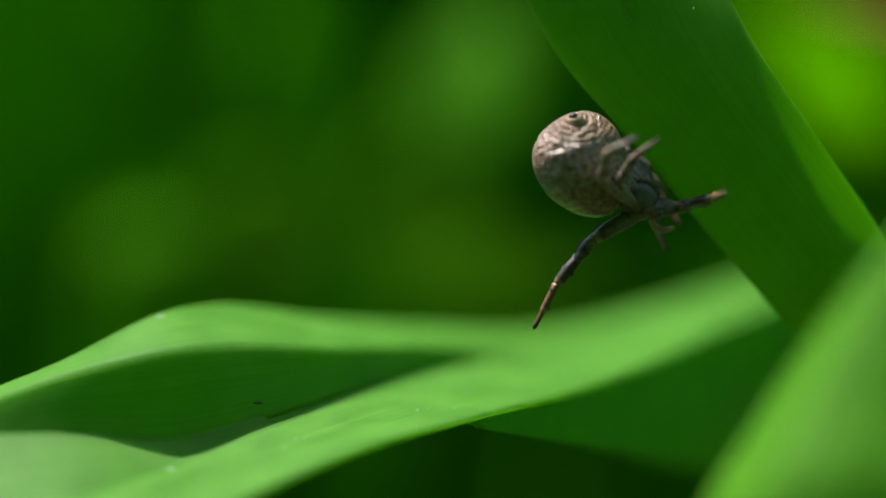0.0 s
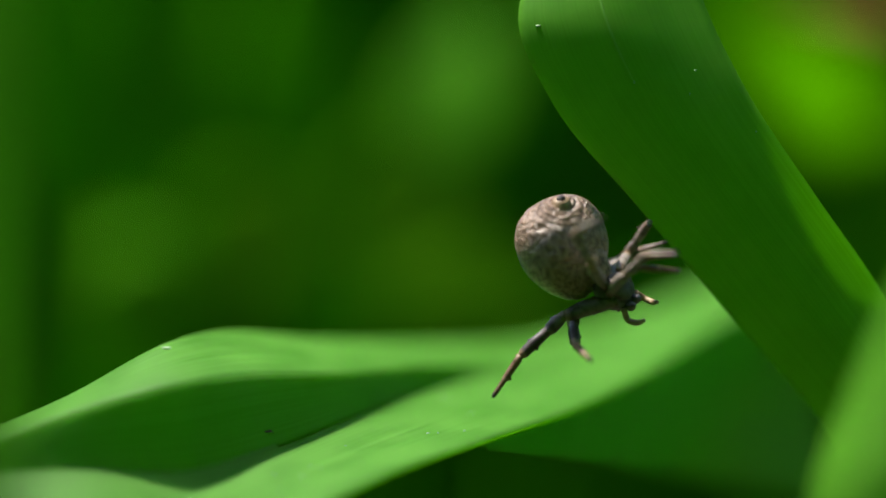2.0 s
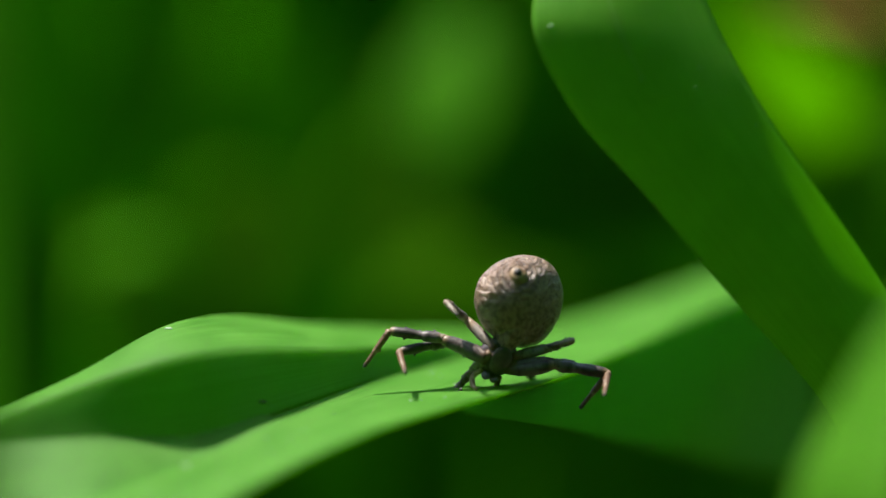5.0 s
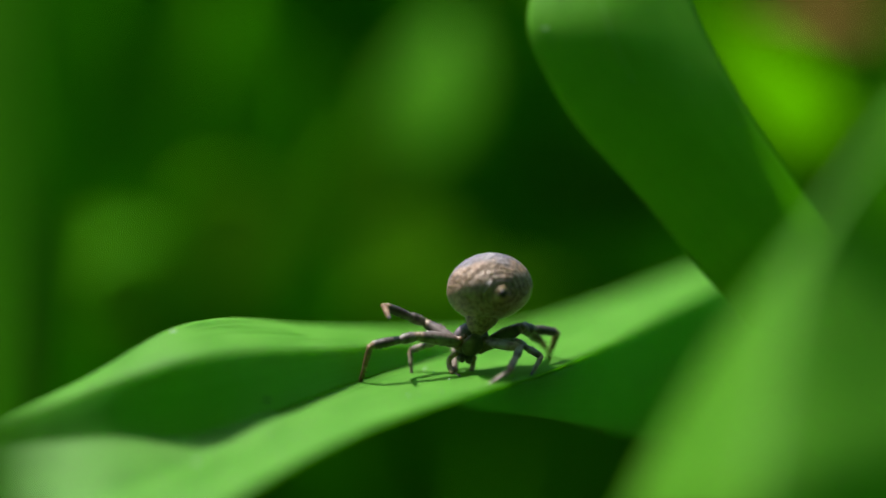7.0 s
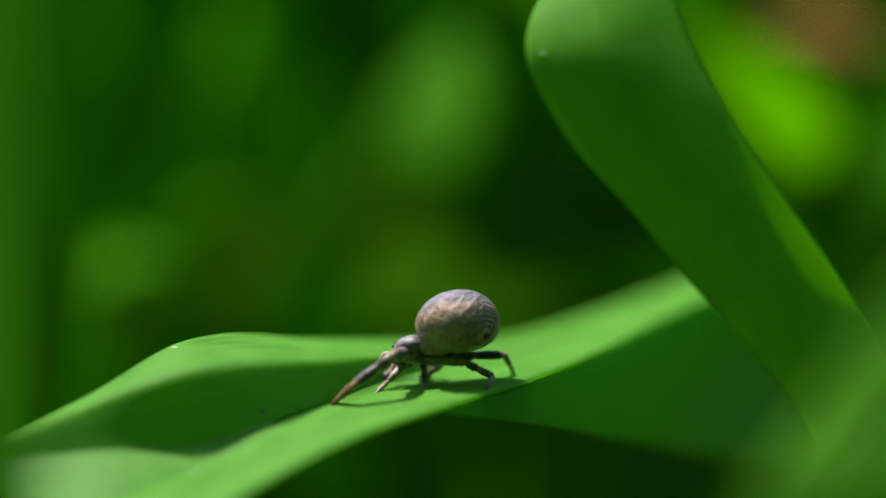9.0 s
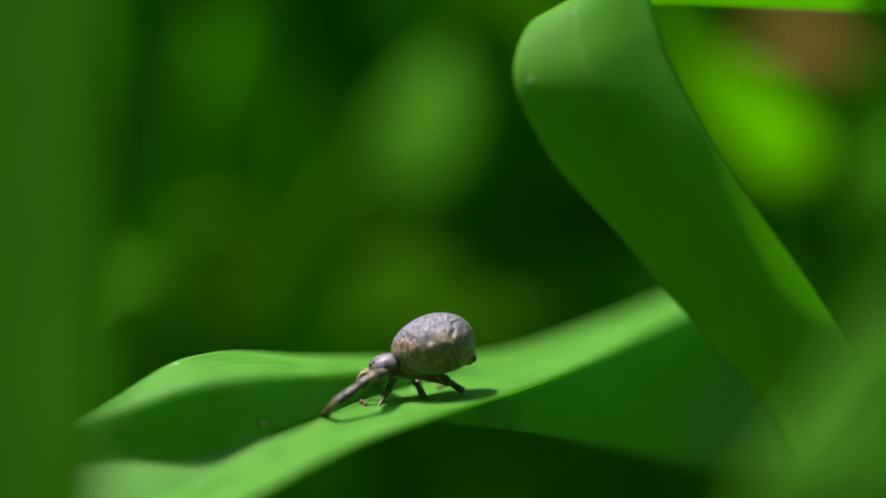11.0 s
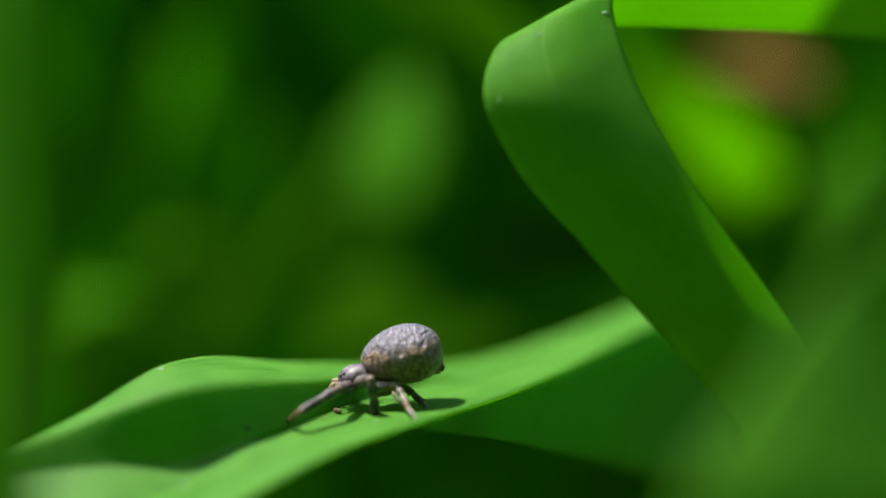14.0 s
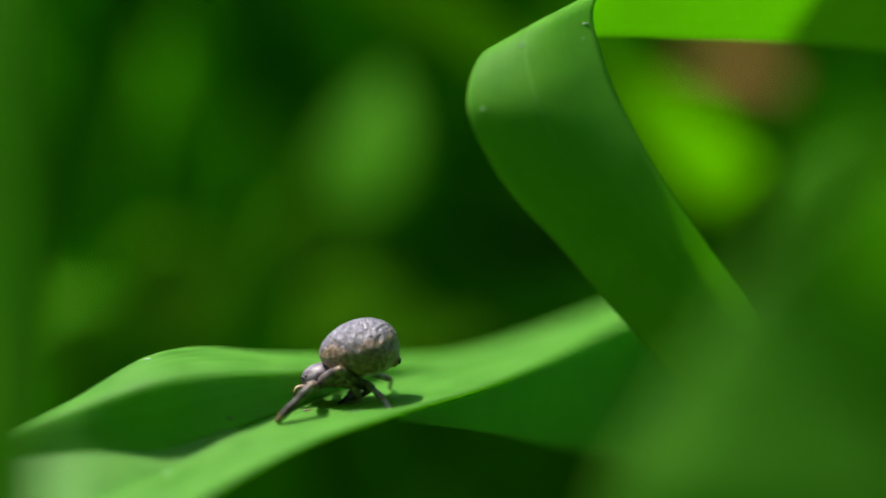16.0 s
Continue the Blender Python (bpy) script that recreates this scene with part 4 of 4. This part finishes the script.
# where each knee is, time by time: seconds, mm
KNEES = {
    "L1": [(0, 7.3, 125.8, 275.6), (0.5, 6.0, 125.7, 274.8), (1, 6.3, 126.5, 274.3), (1.5, 6.1, 125.4, 274.7), (2, 5.3, 125.8, 274.5), (2.5, 4.3, 125.7, 273.9), (3, -0.5, 127.6, 274.3), (3.5, -2.7, 127.0, 274.6), (4, -2.4, 129.1, 271.6), (6.5, -4.5, 132.5, 269.7), (7, -5.2, 134.2, 270.2), (7.5, -7.2, 134.0, 269.7), (8, -7.2, 129.4, 270.5), (8.5, -7.0, 129.2, 270.0), (9, -7.4, 129.5, 270.0), (11.5, -9.1, 128.8, 269.6), (12, -9.1, 128.9, 270.3), (12.5, -8.5, 129.0, 270.7), (13, -10.2, 128.8, 269.7), (13.5, -9.1, 128.6, 270.3), (14, -9.3, 128.6, 269.8), (14.5, -8.9, 128.7, 270.0), (15, -9.1, 128.8, 269.9), (15.5, -10.3, 128.8, 270.3), (16, -10.3, 129.1, 270.2)],
    "L2": [(0, 12.6, 128.3, 277.3), (0.5, 11.7, 126.5, 276.7), (1, 10.9, 129.3, 274.8), (1.5, 6.9, 127.5, 274.4), (2, 5.8, 127.7, 274.3), (2.5, 6.1, 128.4, 273.3), (3, -0.5, 127.3, 273.5), (3.5, -2.4, 127.5, 274.6), (4, -1.9, 130.8, 271.0), (6.5, -4.5, 132.4, 269.8), (7, -5.5, 131.3, 269.8), (7.5, -5.9, 130.4, 269.8), (8, -7.3, 129.3, 270.2), (8.5, -6.9, 129.1, 270.0), (9, -7.5, 129.4, 269.9), (11.5, -9.1, 128.8, 269.6), (12, -9.2, 128.8, 270.3), (12.5, -8.6, 128.8, 270.6), (13, -8.7, 128.8, 270.4), (13.5, -7.3, 128.8, 271.2), (14, -6.7, 129.0, 270.5), (14.5, -6.9, 128.9, 270.7), (15, -7.3, 129.4, 270.3), (15.5, -8.3, 129.6, 271.0), (16, -8.1, 130.1, 271.3)],
    "L3": [(0, 8.7, 124.4, 279.3), (0.5, 9.1, 123.3, 278.3), (1, 9.5, 124.8, 277.9), (1.5, 9.3, 123.7, 278.2), (2, 9.1, 124.2, 277.6), (2.5, 8.6, 124.3, 276.7), (3, 2.4, 125.1, 274.6), (3.5, -1.4, 125.4, 274.0), (4, -0.0, 128.9, 268.6), (6.5, -3.3, 133.0, 269.4), (7, -4.3, 133.5, 269.0), (7.5, -4.6, 134.9, 268.5), (8, -6.7, 134.0, 269.2), (8.5, -6.6, 134.0, 268.3), (9, -6.7, 134.6, 268.4), (11.5, -7.1, 134.2, 268.8), (12, -7.9, 134.4, 269.2), (12.5, -7.4, 134.3, 269.5), (13, -7.5, 134.2, 269.4), (13.5, -6.4, 134.0, 269.9), (14, -6.2, 133.8, 269.6), (14.5, -5.9, 133.7, 269.8), (15, -6.6, 131.6, 270.5), (15.5, -7.7, 131.4, 270.8), (16, -7.6, 131.4, 270.7)],
    "L4": [(0, 7.7, 123.6, 279.5), (0.5, 7.6, 122.8, 279.3), (1, 7.2, 124.8, 278.8), (1.5, 7.2, 123.7, 279.3), (2, 6.7, 123.7, 278.6), (2.5, 6.6, 123.6, 278.1), (3, 0.8, 125.5, 276.9), (3.5, -1.2, 124.1, 277.2), (4, -0.4, 128.3, 273.8), (6.5, -2.4, 134.6, 268.2), (7, -2.9, 135.2, 268.4), (7.5, -4.3, 135.6, 268.1), (8, -5.5, 135.0, 268.6), (8.5, -5.4, 135.1, 268.1), (9, -5.6, 135.6, 268.4), (11.5, -5.9, 134.7, 268.1), (12, -6.6, 134.9, 268.5), (12.5, -6.0, 129.6, 269.9), (13, -5.8, 129.9, 269.5), (13.5, -4.6, 130.2, 270.1), (14, -4.6, 130.2, 269.7), (14.5, -4.3, 130.5, 269.9), (15, -5.0, 131.9, 269.6), (15.5, -6.1, 131.9, 269.8), (16, -6.0, 131.7, 269.9)],
    "R1": [(0, 9.9, 129.7, 280.2), (0.5, 11.4, 127.9, 274.7), (1, 7.6, 128.0, 279.1), (1.5, 7.0, 127.2, 278.6), (2, 6.6, 129.0, 276.7), (2.5, 6.8, 129.7, 275.3), (3, 7.2, 130.0, 275.2), (3.5, 5.2, 125.8, 273.5), (4, 5.1, 127.7, 269.1), (6.5, 3.5, 133.1, 269.3), (7, 1.8, 133.5, 270.1), (7.5, 0.4, 134.1, 269.2), (8, -1.6, 133.4, 269.7), (8.5, -2.1, 133.7, 269.1), (9, -2.9, 134.2, 268.9), (11.5, -10.1, 136.5, 267.6), (12, -10.2, 136.9, 268.4), (12.5, -10.8, 136.3, 268.0), (13, -11.1, 136.2, 267.9), (13.5, -10.1, 136.4, 269.1), (14, -10.3, 136.3, 268.8), (14.5, -10.3, 136.3, 268.9), (15, -11.0, 136.8, 269.2), (15.5, -12.0, 136.8, 269.6), (16, -12.1, 136.9, 269.6)],
    "R2": [(0, 9.2, 129.0, 280.8), (0.5, 7.3, 127.0, 279.0), (1, 7.3, 128.5, 278.8), (1.5, 6.7, 127.3, 277.9), (2, 6.6, 129.0, 276.6), (2.5, 7.0, 129.8, 275.4), (3, 6.8, 130.4, 274.5), (3.5, 4.4, 128.2, 273.0), (4, 5.6, 128.9, 269.0), (6.5, 3.7, 133.1, 269.4), (7, 2.1, 133.3, 270.2), (7.5, 0.6, 133.9, 269.4), (8, -1.3, 133.4, 269.5), (8.5, -1.8, 133.7, 269.0), (9, -6.1, 137.3, 268.0), (11.5, -9.6, 136.8, 268.2), (12, -10.5, 136.7, 268.6), (12.5, -10.1, 136.8, 268.7), (13, -10.3, 136.7, 268.5), (13.5, -9.3, 136.7, 269.2), (14, -9.4, 136.6, 268.4), (14.5, -9.5, 136.5, 268.4), (15, -6.4, 135.7, 268.4), (15.5, -7.0, 134.7, 268.8), (16, -6.7, 134.8, 268.9)],
    "R3": [(0, 8.9, 127.8, 280.2), (0.5, 7.3, 126.2, 276.9), (1, 7.5, 127.3, 278.2), (1.5, 8.0, 128.1, 277.4), (2, 8.1, 128.9, 277.0), (2.5, 8.6, 129.1, 276.4), (3, 3.7, 130.2, 274.2), (3.5, 4.2, 126.4, 273.3), (4, 2.7, 131.3, 269.2), (6.5, 2.5, 133.8, 268.4), (7, 1.7, 132.9, 269.2), (7.5, 0.1, 133.6, 268.7), (8, -1.9, 133.1, 269.3), (8.5, -2.5, 133.5, 269.2), (9, -4.2, 135.5, 267.9), (11.5, -5.7, 133.7, 268.6), (12, -8.5, 136.2, 269.8), (12.5, -8.1, 136.2, 269.8), (13, -7.8, 136.0, 269.3), (13.5, -7.3, 136.0, 269.9), (14, -7.7, 136.0, 269.6), (14.5, -7.5, 136.0, 269.6), (15, -8.6, 136.2, 269.6), (15.5, -9.6, 136.2, 269.8), (16, -9.6, 136.4, 270.0)],
    "R4": [(0, 7.5, 128.0, 280.1), (0.5, 8.4, 128.3, 276.3), (1, 7.5, 129.5, 276.7), (1.5, 8.5, 129.1, 276.5), (2, 9.3, 129.8, 277.8), (2.5, 8.2, 129.9, 276.4), (3, 4.4, 131.2, 275.6), (3.5, 4.5, 128.6, 275.1), (4, 4.0, 131.8, 271.0), (6.5, 2.4, 129.8, 268.6), (7, 2.0, 130.9, 269.2), (7.5, 1.1, 133.3, 268.1), (8, -0.8, 132.8, 268.6), (8.5, -1.3, 133.1, 268.4), (9, -2.1, 133.6, 268.5), (11.5, -4.4, 133.7, 269.0), (12, -4.9, 133.8, 269.3), (12.5, -4.7, 133.6, 269.4), (13, -5.0, 133.7, 269.0), (13.5, -4.1, 133.5, 269.4), (14, -4.1, 133.4, 268.9), (14.5, -4.0, 133.5, 269.0), (15, -5.0, 133.9, 269.7), (15.5, -6.6, 135.3, 269.3), (16, -6.0, 134.2, 270.2)],
}

# where each foot stands or reaches, time by time: seconds, mm
FEET = {
    "L1": [(0, 3.7, 124.4, 270.1), (0.5, 2.2, 123.7, 270.2), (1, 2.6, 124.3, 269.1), (1.5, 2.0, 123.8, 269.5), (2, 0.9, 124.1, 269.6), (2.5, -0.2, 124.2, 269.7), (3, -7.0, 127.7, 272.5), (3.5, -8.5, 126.5, 272.5), (4, -8.9, 130.5, 270.5), (6.5, -9.2, 131.0, 266.9), (7, -7.5, 129.5, 271.5), (7.5, -12.2, 129.6, 270.2), (8, -11.7, 128.9, 267.3), (8.5, -11.4, 129.6, 266.6), (9, -12.3, 129.8, 265.8), (11.5, -13.0, 129.9, 266.2), (12, -13.3, 129.4, 266.8), (12.5, -12.9, 129.2, 267.0), (13, -16.0, 127.7, 266.6), (13.5, -13.4, 127.7, 267.1), (14, -13.5, 129.0, 266.9), (14.5, -13.2, 128.1, 266.5), (15, -12.0, 131.7, 267.1), (15.5, -13.4, 131.0, 266.7), (16, -13.4, 131.0, 266.6)],
    "L2": [(0, 15.0, 122.6, 279.0), (0.5, 14.2, 120.9, 278.4), (1, 12.6, 123.7, 276.0), (1.5, 8.8, 121.4, 273.7), (2, 6.9, 121.6, 272.7), (2.5, 7.4, 122.2, 271.7), (3, -3.0, 123.9, 270.3), (3.5, -5.6, 122.3, 275.4), (4, -4.1, 126.0, 270.7), (6.5, -9.3, 130.6, 266.7), (7, -9.7, 130.5, 266.5), (7.5, -10.1, 130.8, 266.1), (8, -11.9, 129.2, 267.0), (8.5, -11.1, 129.9, 266.8), (9, -12.2, 130.2, 266.0), (11.5, -12.6, 129.6, 266.1), (12, -13.0, 129.6, 266.8), (12.5, -12.7, 129.5, 267.1), (13, -11.4, 131.0, 266.6), (13.5, -8.3, 130.9, 267.3), (14, -7.7, 132.1, 266.9), (14.5, -7.4, 131.6, 266.8), (15, -6.7, 132.2, 266.2), (15.5, -7.6, 132.9, 267.3), (16, -7.4, 133.8, 267.8)],
    "L3": [(0, 11.0, 122.2, 282.2), (0.5, 11.5, 121.2, 280.8), (1, 11.7, 122.6, 279.7), (1.5, 11.4, 121.5, 280.0), (2, 12.0, 121.9, 279.3), (2.5, 12.1, 122.0, 277.7), (3, 4.4, 122.3, 273.5), (3.5, -1.4, 121.1, 273.8), (4, -0.1, 125.4, 268.4), (6.5, -5.6, 135.4, 266.6), (7, -6.1, 133.5, 266.2), (7.5, -6.1, 133.0, 266.0), (8, -8.8, 134.8, 267.0), (8.5, -8.8, 131.5, 266.3), (9, -9.2, 131.8, 266.2), (11.5, -8.3, 130.5, 266.8), (12, -8.9, 130.6, 267.2), (12.5, -8.7, 130.6, 267.4), (13, -8.7, 130.5, 267.2), (13.5, -7.5, 130.6, 269.2), (14, -6.9, 130.4, 268.9), (14.5, -6.5, 130.1, 269.4), (15, -7.3, 131.4, 267.6), (15.5, -8.2, 131.4, 267.8), (16, -8.2, 132.4, 267.7)],
    "L4": [(0, 9.8, 121.3, 282.4), (0.5, 9.2, 120.4, 282.0), (1, 8.9, 121.9, 281.9), (1.5, 9.2, 121.9, 282.1), (2, 7.5, 121.3, 281.5), (2.5, 7.6, 120.8, 280.6), (3, 0.7, 121.6, 278.7), (3.5, -2.3, 121.9, 280.0), (4, -3.1, 126.6, 277.4), (6.5, -1.8, 130.0, 266.4), (7, -2.4, 131.3, 266.8), (7.5, -4.6, 138.6, 266.1), (8, -5.8, 131.8, 266.5), (8.5, -5.1, 130.5, 266.5), (9, -5.2, 131.4, 266.3), (11.5, -3.9, 130.4, 266.5), (12, -4.6, 130.7, 266.9), (12.5, -3.4, 127.2, 267.9), (13, -3.8, 126.2, 267.8), (13.5, -3.0, 126.1, 268.3), (14, -2.9, 126.0, 267.8), (14.5, -2.6, 126.6, 268.0), (15, -2.9, 128.0, 267.6), (15.5, -3.6, 128.2, 267.9), (16, -3.7, 128.0, 268.0)],
    "R1": [(0, 12.0, 128.3, 274.4), (0.5, 12.3, 123.3, 272.1), (1, 11.6, 131.0, 275.2), (1.5, 12.2, 130.0, 276.3), (2, 12.8, 130.4, 276.6), (2.5, 13.0, 130.2, 276.2), (3, 12.9, 130.5, 273.5), (3.5, 10.0, 125.6, 271.0), (4, 6.8, 130.7, 264.8), (6.5, 4.4, 128.4, 268.0), (7, 4.1, 137.1, 266.7), (7.5, 4.0, 136.9, 266.3), (8, 1.6, 136.5, 267.0), (8.5, 1.2, 136.5, 266.7), (9, 1.5, 136.9, 267.0), (11.5, -13.2, 130.5, 266.6), (12, -13.7, 131.3, 266.3), (12.5, -13.1, 130.2, 266.9), (13, -16.1, 131.4, 265.8), (13.5, -13.8, 130.8, 267.5), (14, -13.8, 130.7, 266.5), (14.5, -13.4, 130.8, 266.0), (15, -12.9, 130.8, 266.5), (15.5, -13.6, 130.8, 266.7), (16, -13.7, 131.0, 266.7)],
    "R2": [(0, 12.8, 129.2, 276.0), (0.5, 12.4, 128.5, 276.0), (1, 12.2, 131.0, 276.1), (1.5, 12.1, 129.8, 277.4), (2, 12.4, 130.4, 277.7), (2.5, 12.8, 130.1, 277.2), (3, 9.5, 133.6, 271.8), (3.5, 6.2, 123.2, 272.7), (4, 9.7, 125.8, 267.6), (6.5, 3.3, 128.6, 267.3), (7, 4.3, 138.5, 267.0), (7.5, 3.7, 138.8, 266.5), (8, 1.2, 137.5, 267.2), (8.5, 0.8, 137.5, 266.8), (9, -10.2, 133.2, 266.3), (11.5, -9.0, 130.9, 267.0), (12, -9.7, 130.8, 267.6), (12.5, -9.4, 130.9, 267.9), (13, -9.4, 130.8, 267.8), (13.5, -9.1, 130.7, 268.6), (14, -9.3, 130.6, 267.6), (14.5, -8.9, 130.5, 267.8), (15, -9.3, 130.4, 268.0), (15.5, -11.1, 130.4, 267.8), (16, -11.2, 130.9, 267.7)],
    "R3": [(0, 12.2, 128.9, 278.2), (0.5, 10.7, 128.1, 278.3), (1, 10.6, 129.9, 277.4), (1.5, 11.9, 128.8, 278.7), (2, 11.8, 129.3, 278.7), (2.5, 11.9, 129.3, 278.8), (3, 1.9, 129.2, 270.7), (3.5, 5.0, 128.2, 270.3), (4, 1.1, 132.8, 266.3), (6.5, 2.6, 130.6, 267.0), (7, 2.7, 130.4, 267.1), (7.5, 2.2, 132.1, 266.8), (8, 0.7, 132.0, 267.4), (8.5, 0.4, 132.7, 267.3), (9, -7.8, 136.1, 266.1), (11.5, -2.6, 136.0, 267.2), (12, -5.6, 134.7, 267.4), (12.5, -5.1, 134.6, 267.6), (13, -5.2, 133.5, 267.5), (13.5, -4.3, 133.9, 268.0), (14, -4.6, 134.6, 267.4), (14.5, -4.2, 134.6, 267.6), (15, -5.0, 136.5, 267.7), (15.5, -6.2, 137.0, 267.8), (16, -6.2, 136.2, 267.8)],
    "R4": [(0, 11.7, 129.5, 279.6), (0.5, 10.1, 128.6, 280.4), (1, 10.0, 129.7, 280.4), (1.5, 9.9, 129.2, 280.8), (2, 10.5, 127.0, 280.1), (2.5, 10.9, 128.7, 280.2), (3, 8.3, 130.9, 279.0), (3.5, 7.5, 130.1, 277.0), (4, 5.6, 129.0, 273.2), (6.5, 0.2, 127.0, 267.0), (7, -0.5, 127.8, 267.0), (7.5, -0.6, 129.1, 266.5), (8, -1.6, 128.5, 267.2), (8.5, -0.3, 129.4, 267.4), (9, -0.6, 130.1, 267.3), (11.5, -1.9, 130.7, 266.5), (12, -2.5, 130.3, 267.0), (12.5, -2.4, 130.1, 267.3), (13, -2.4, 130.0, 267.1), (13.5, -1.9, 129.5, 267.8), (14, -1.7, 129.4, 267.4), (14.5, -1.2, 129.8, 267.7), (15, -3.5, 138.3, 268.1), (15.5, -4.3, 138.8, 267.8), (16, -4.3, 137.6, 267.9)],
}

# the lens follows the spider
cam.data.dof.use_dof = True
cam.data.dof.focus_object = abdomen
cam.data.dof.aperture_fstop = 5.9


def between(rows, t):
    """Values of rows (seconds, ...) at t, straight from row to row."""
    for a, b in zip(rows, rows[1:]):
        if t <= b[0] + 1e-6:
            f = (t - a[0]) / (b[0] - a[0])
            return [p + (q - p) * f for p, q in zip(a[1:], b[1:])]
    return list(rows[-1][1:])


def body_pose(t):
    for a, b in zip(SPIDER_ROWS, SPIDER_ROWS[1:]):
        if t <= b[0] + 1e-6:
            f = (t - a[0]) / (b[0] - a[0])
            p, q = (pose(*(v * MM for v in r[1:4]), *r[4:]) for r in (a, b))
            return p.lerp(q, f)
    return pose(*(v * MM for v in SPIDER_ROWS[-1][1:4]), *SPIDER_ROWS[-1][4:])


# the arching leaf nods as the spider climbs on: seconds, mm, degrees
LEAF_ROWS = [
    (0, 1.74, -3.64, -4.82, 1.09, 4.19, 1.98),
    (0.5, -2.64, -3.89, -2.10, 6.88, 9.09, 5.70),
    (1, -1.87, -2.89, -1.60, 5.63, 7.15, 3.79),
    (1.5, -1.02, -1.99, -1.17, 5.43, 6.93, 3.10),
    (2, -0.35, -1.62, -1.97, 1.36, 3.45, 4.53),
    (2.5, -0.11, -1.58, -2.89, -0.21, 1.73, 3.90),
    (3, -0.87, -1.23, -1.39, -0.43, -0.47, 1.66),
    (3.5, -0.67, -0.56, -0.05, 1.00, -0.24, 2.50),
    (4, 0.48, -2.07, -2.76, -1.71, 0.52, -0.05),
    (6.5, -0.76, -1.08, -1.21, 1.55, 1.85, 2.68),
    (7, -0.95, -1.42, -2.03, -0.52, 0.19, 2.11),
    (7.5, -0.51, -1.50, -3.02, -1.48, -0.02, 1.62),
    (8, -0.41, -2.20, -1.15, -0.21, -0.18, 0.31),
    (8.5, -0.59, -1.62, -1.05, -0.18, -0.55, 0.93),
    (9, -0.48, -0.85, -1.02, -0.29, -1.25, 0.36),
    (11.5, -0.87, -0.89, -1.20, -1.74, -2.03, 0.83),
    (12, -1.15, -0.92, -1.06, -1.30, -0.91, 0.42),
    (12.5, -0.94, -0.69, -1.04, -1.20, -0.41, 0.80),
    (13, -1.07, -0.66, -0.96, -0.88, -0.50, 0.71),
    (13.5, -0.88, -0.46, -0.86, -1.06, -0.20, 1.67),
    (14, -0.89, -0.37, -0.80, -0.55, -0.48, 1.63),
    (14.5, -0.53, -0.19, -0.64, -0.73, -0.71, 1.77),
    (15, -0.37, -0.13, -0.40, -0.74, -0.83, 1.29),
    (15.5, -0.16, -0.04, -0.22, -0.28, -0.28, 0.31),
    (16, 0.13, 0.07, -0.03, -0.10, -0.22, -0.26),
]


def motions():
    walk(arching, [(t, pose(*((ARCH_BASE - PLANT + Vector((x, y, z))) * MM), a, b, c)) for t, x, y, z, a, b, c in LEAF_ROWS])
    base, ridge = Vector(FRONT_ROOT), (Vector(FRONT[5][1]) - Vector(FRONT[2][1])).normalized()
    walk(front_blade, [(t, Matrix.Translation((Vector((x, y, z)) - base) * MM) @ Matrix.Rotation(radians(lean), 4, "Y") @ Matrix.Rotation(radians(nod), 4, "X") @ Matrix.Rotation(radians(twist), 4, ridge)) for t, x, y, z, lean, nod, twist in FRONT_SWAY])
    walk(side_blade, [(t, Matrix.Translation(Vector(SIDE_ROOT) * MM) @ Matrix.Rotation(radians(a), 4, "Y")) for t, a in SIDE_SWAY])
    walk(spider, [(r[0], body_pose(r[0])) for r in SPIDER_ROWS])
    own = [(r[0], body_pose(r[0]).to_3x3().inverted() @ pose(0, 0, 0, *r[1:]).to_3x3()) for r in ABDOMEN_ROWS]
    walk(abdomen, [(t, m.to_4x4() @ Matrix.Rotation(radians(-17), 4, "X")) for t, m in own])
    times = sorted({r[0] for r in SPIDER_ROWS} | {5.0, 5.6, 10.0, 10.6})
    for key, (thigh, shin, foot) in LEGS.items():
        made, bending = [], None
        for t in times:
            *poses, bending = leg_pose(key, body_pose(t), between(KNEES[key], t), between(FEET[key], t), bending)
            made.append((t, *poses))
        walk(thigh, [(t, a) for t, a, b, c in made])
        walk(shin, [(t, b) for t, a, b, c in made])
        walk(foot, [(t, c) for t, a, b, c in made])


motions()
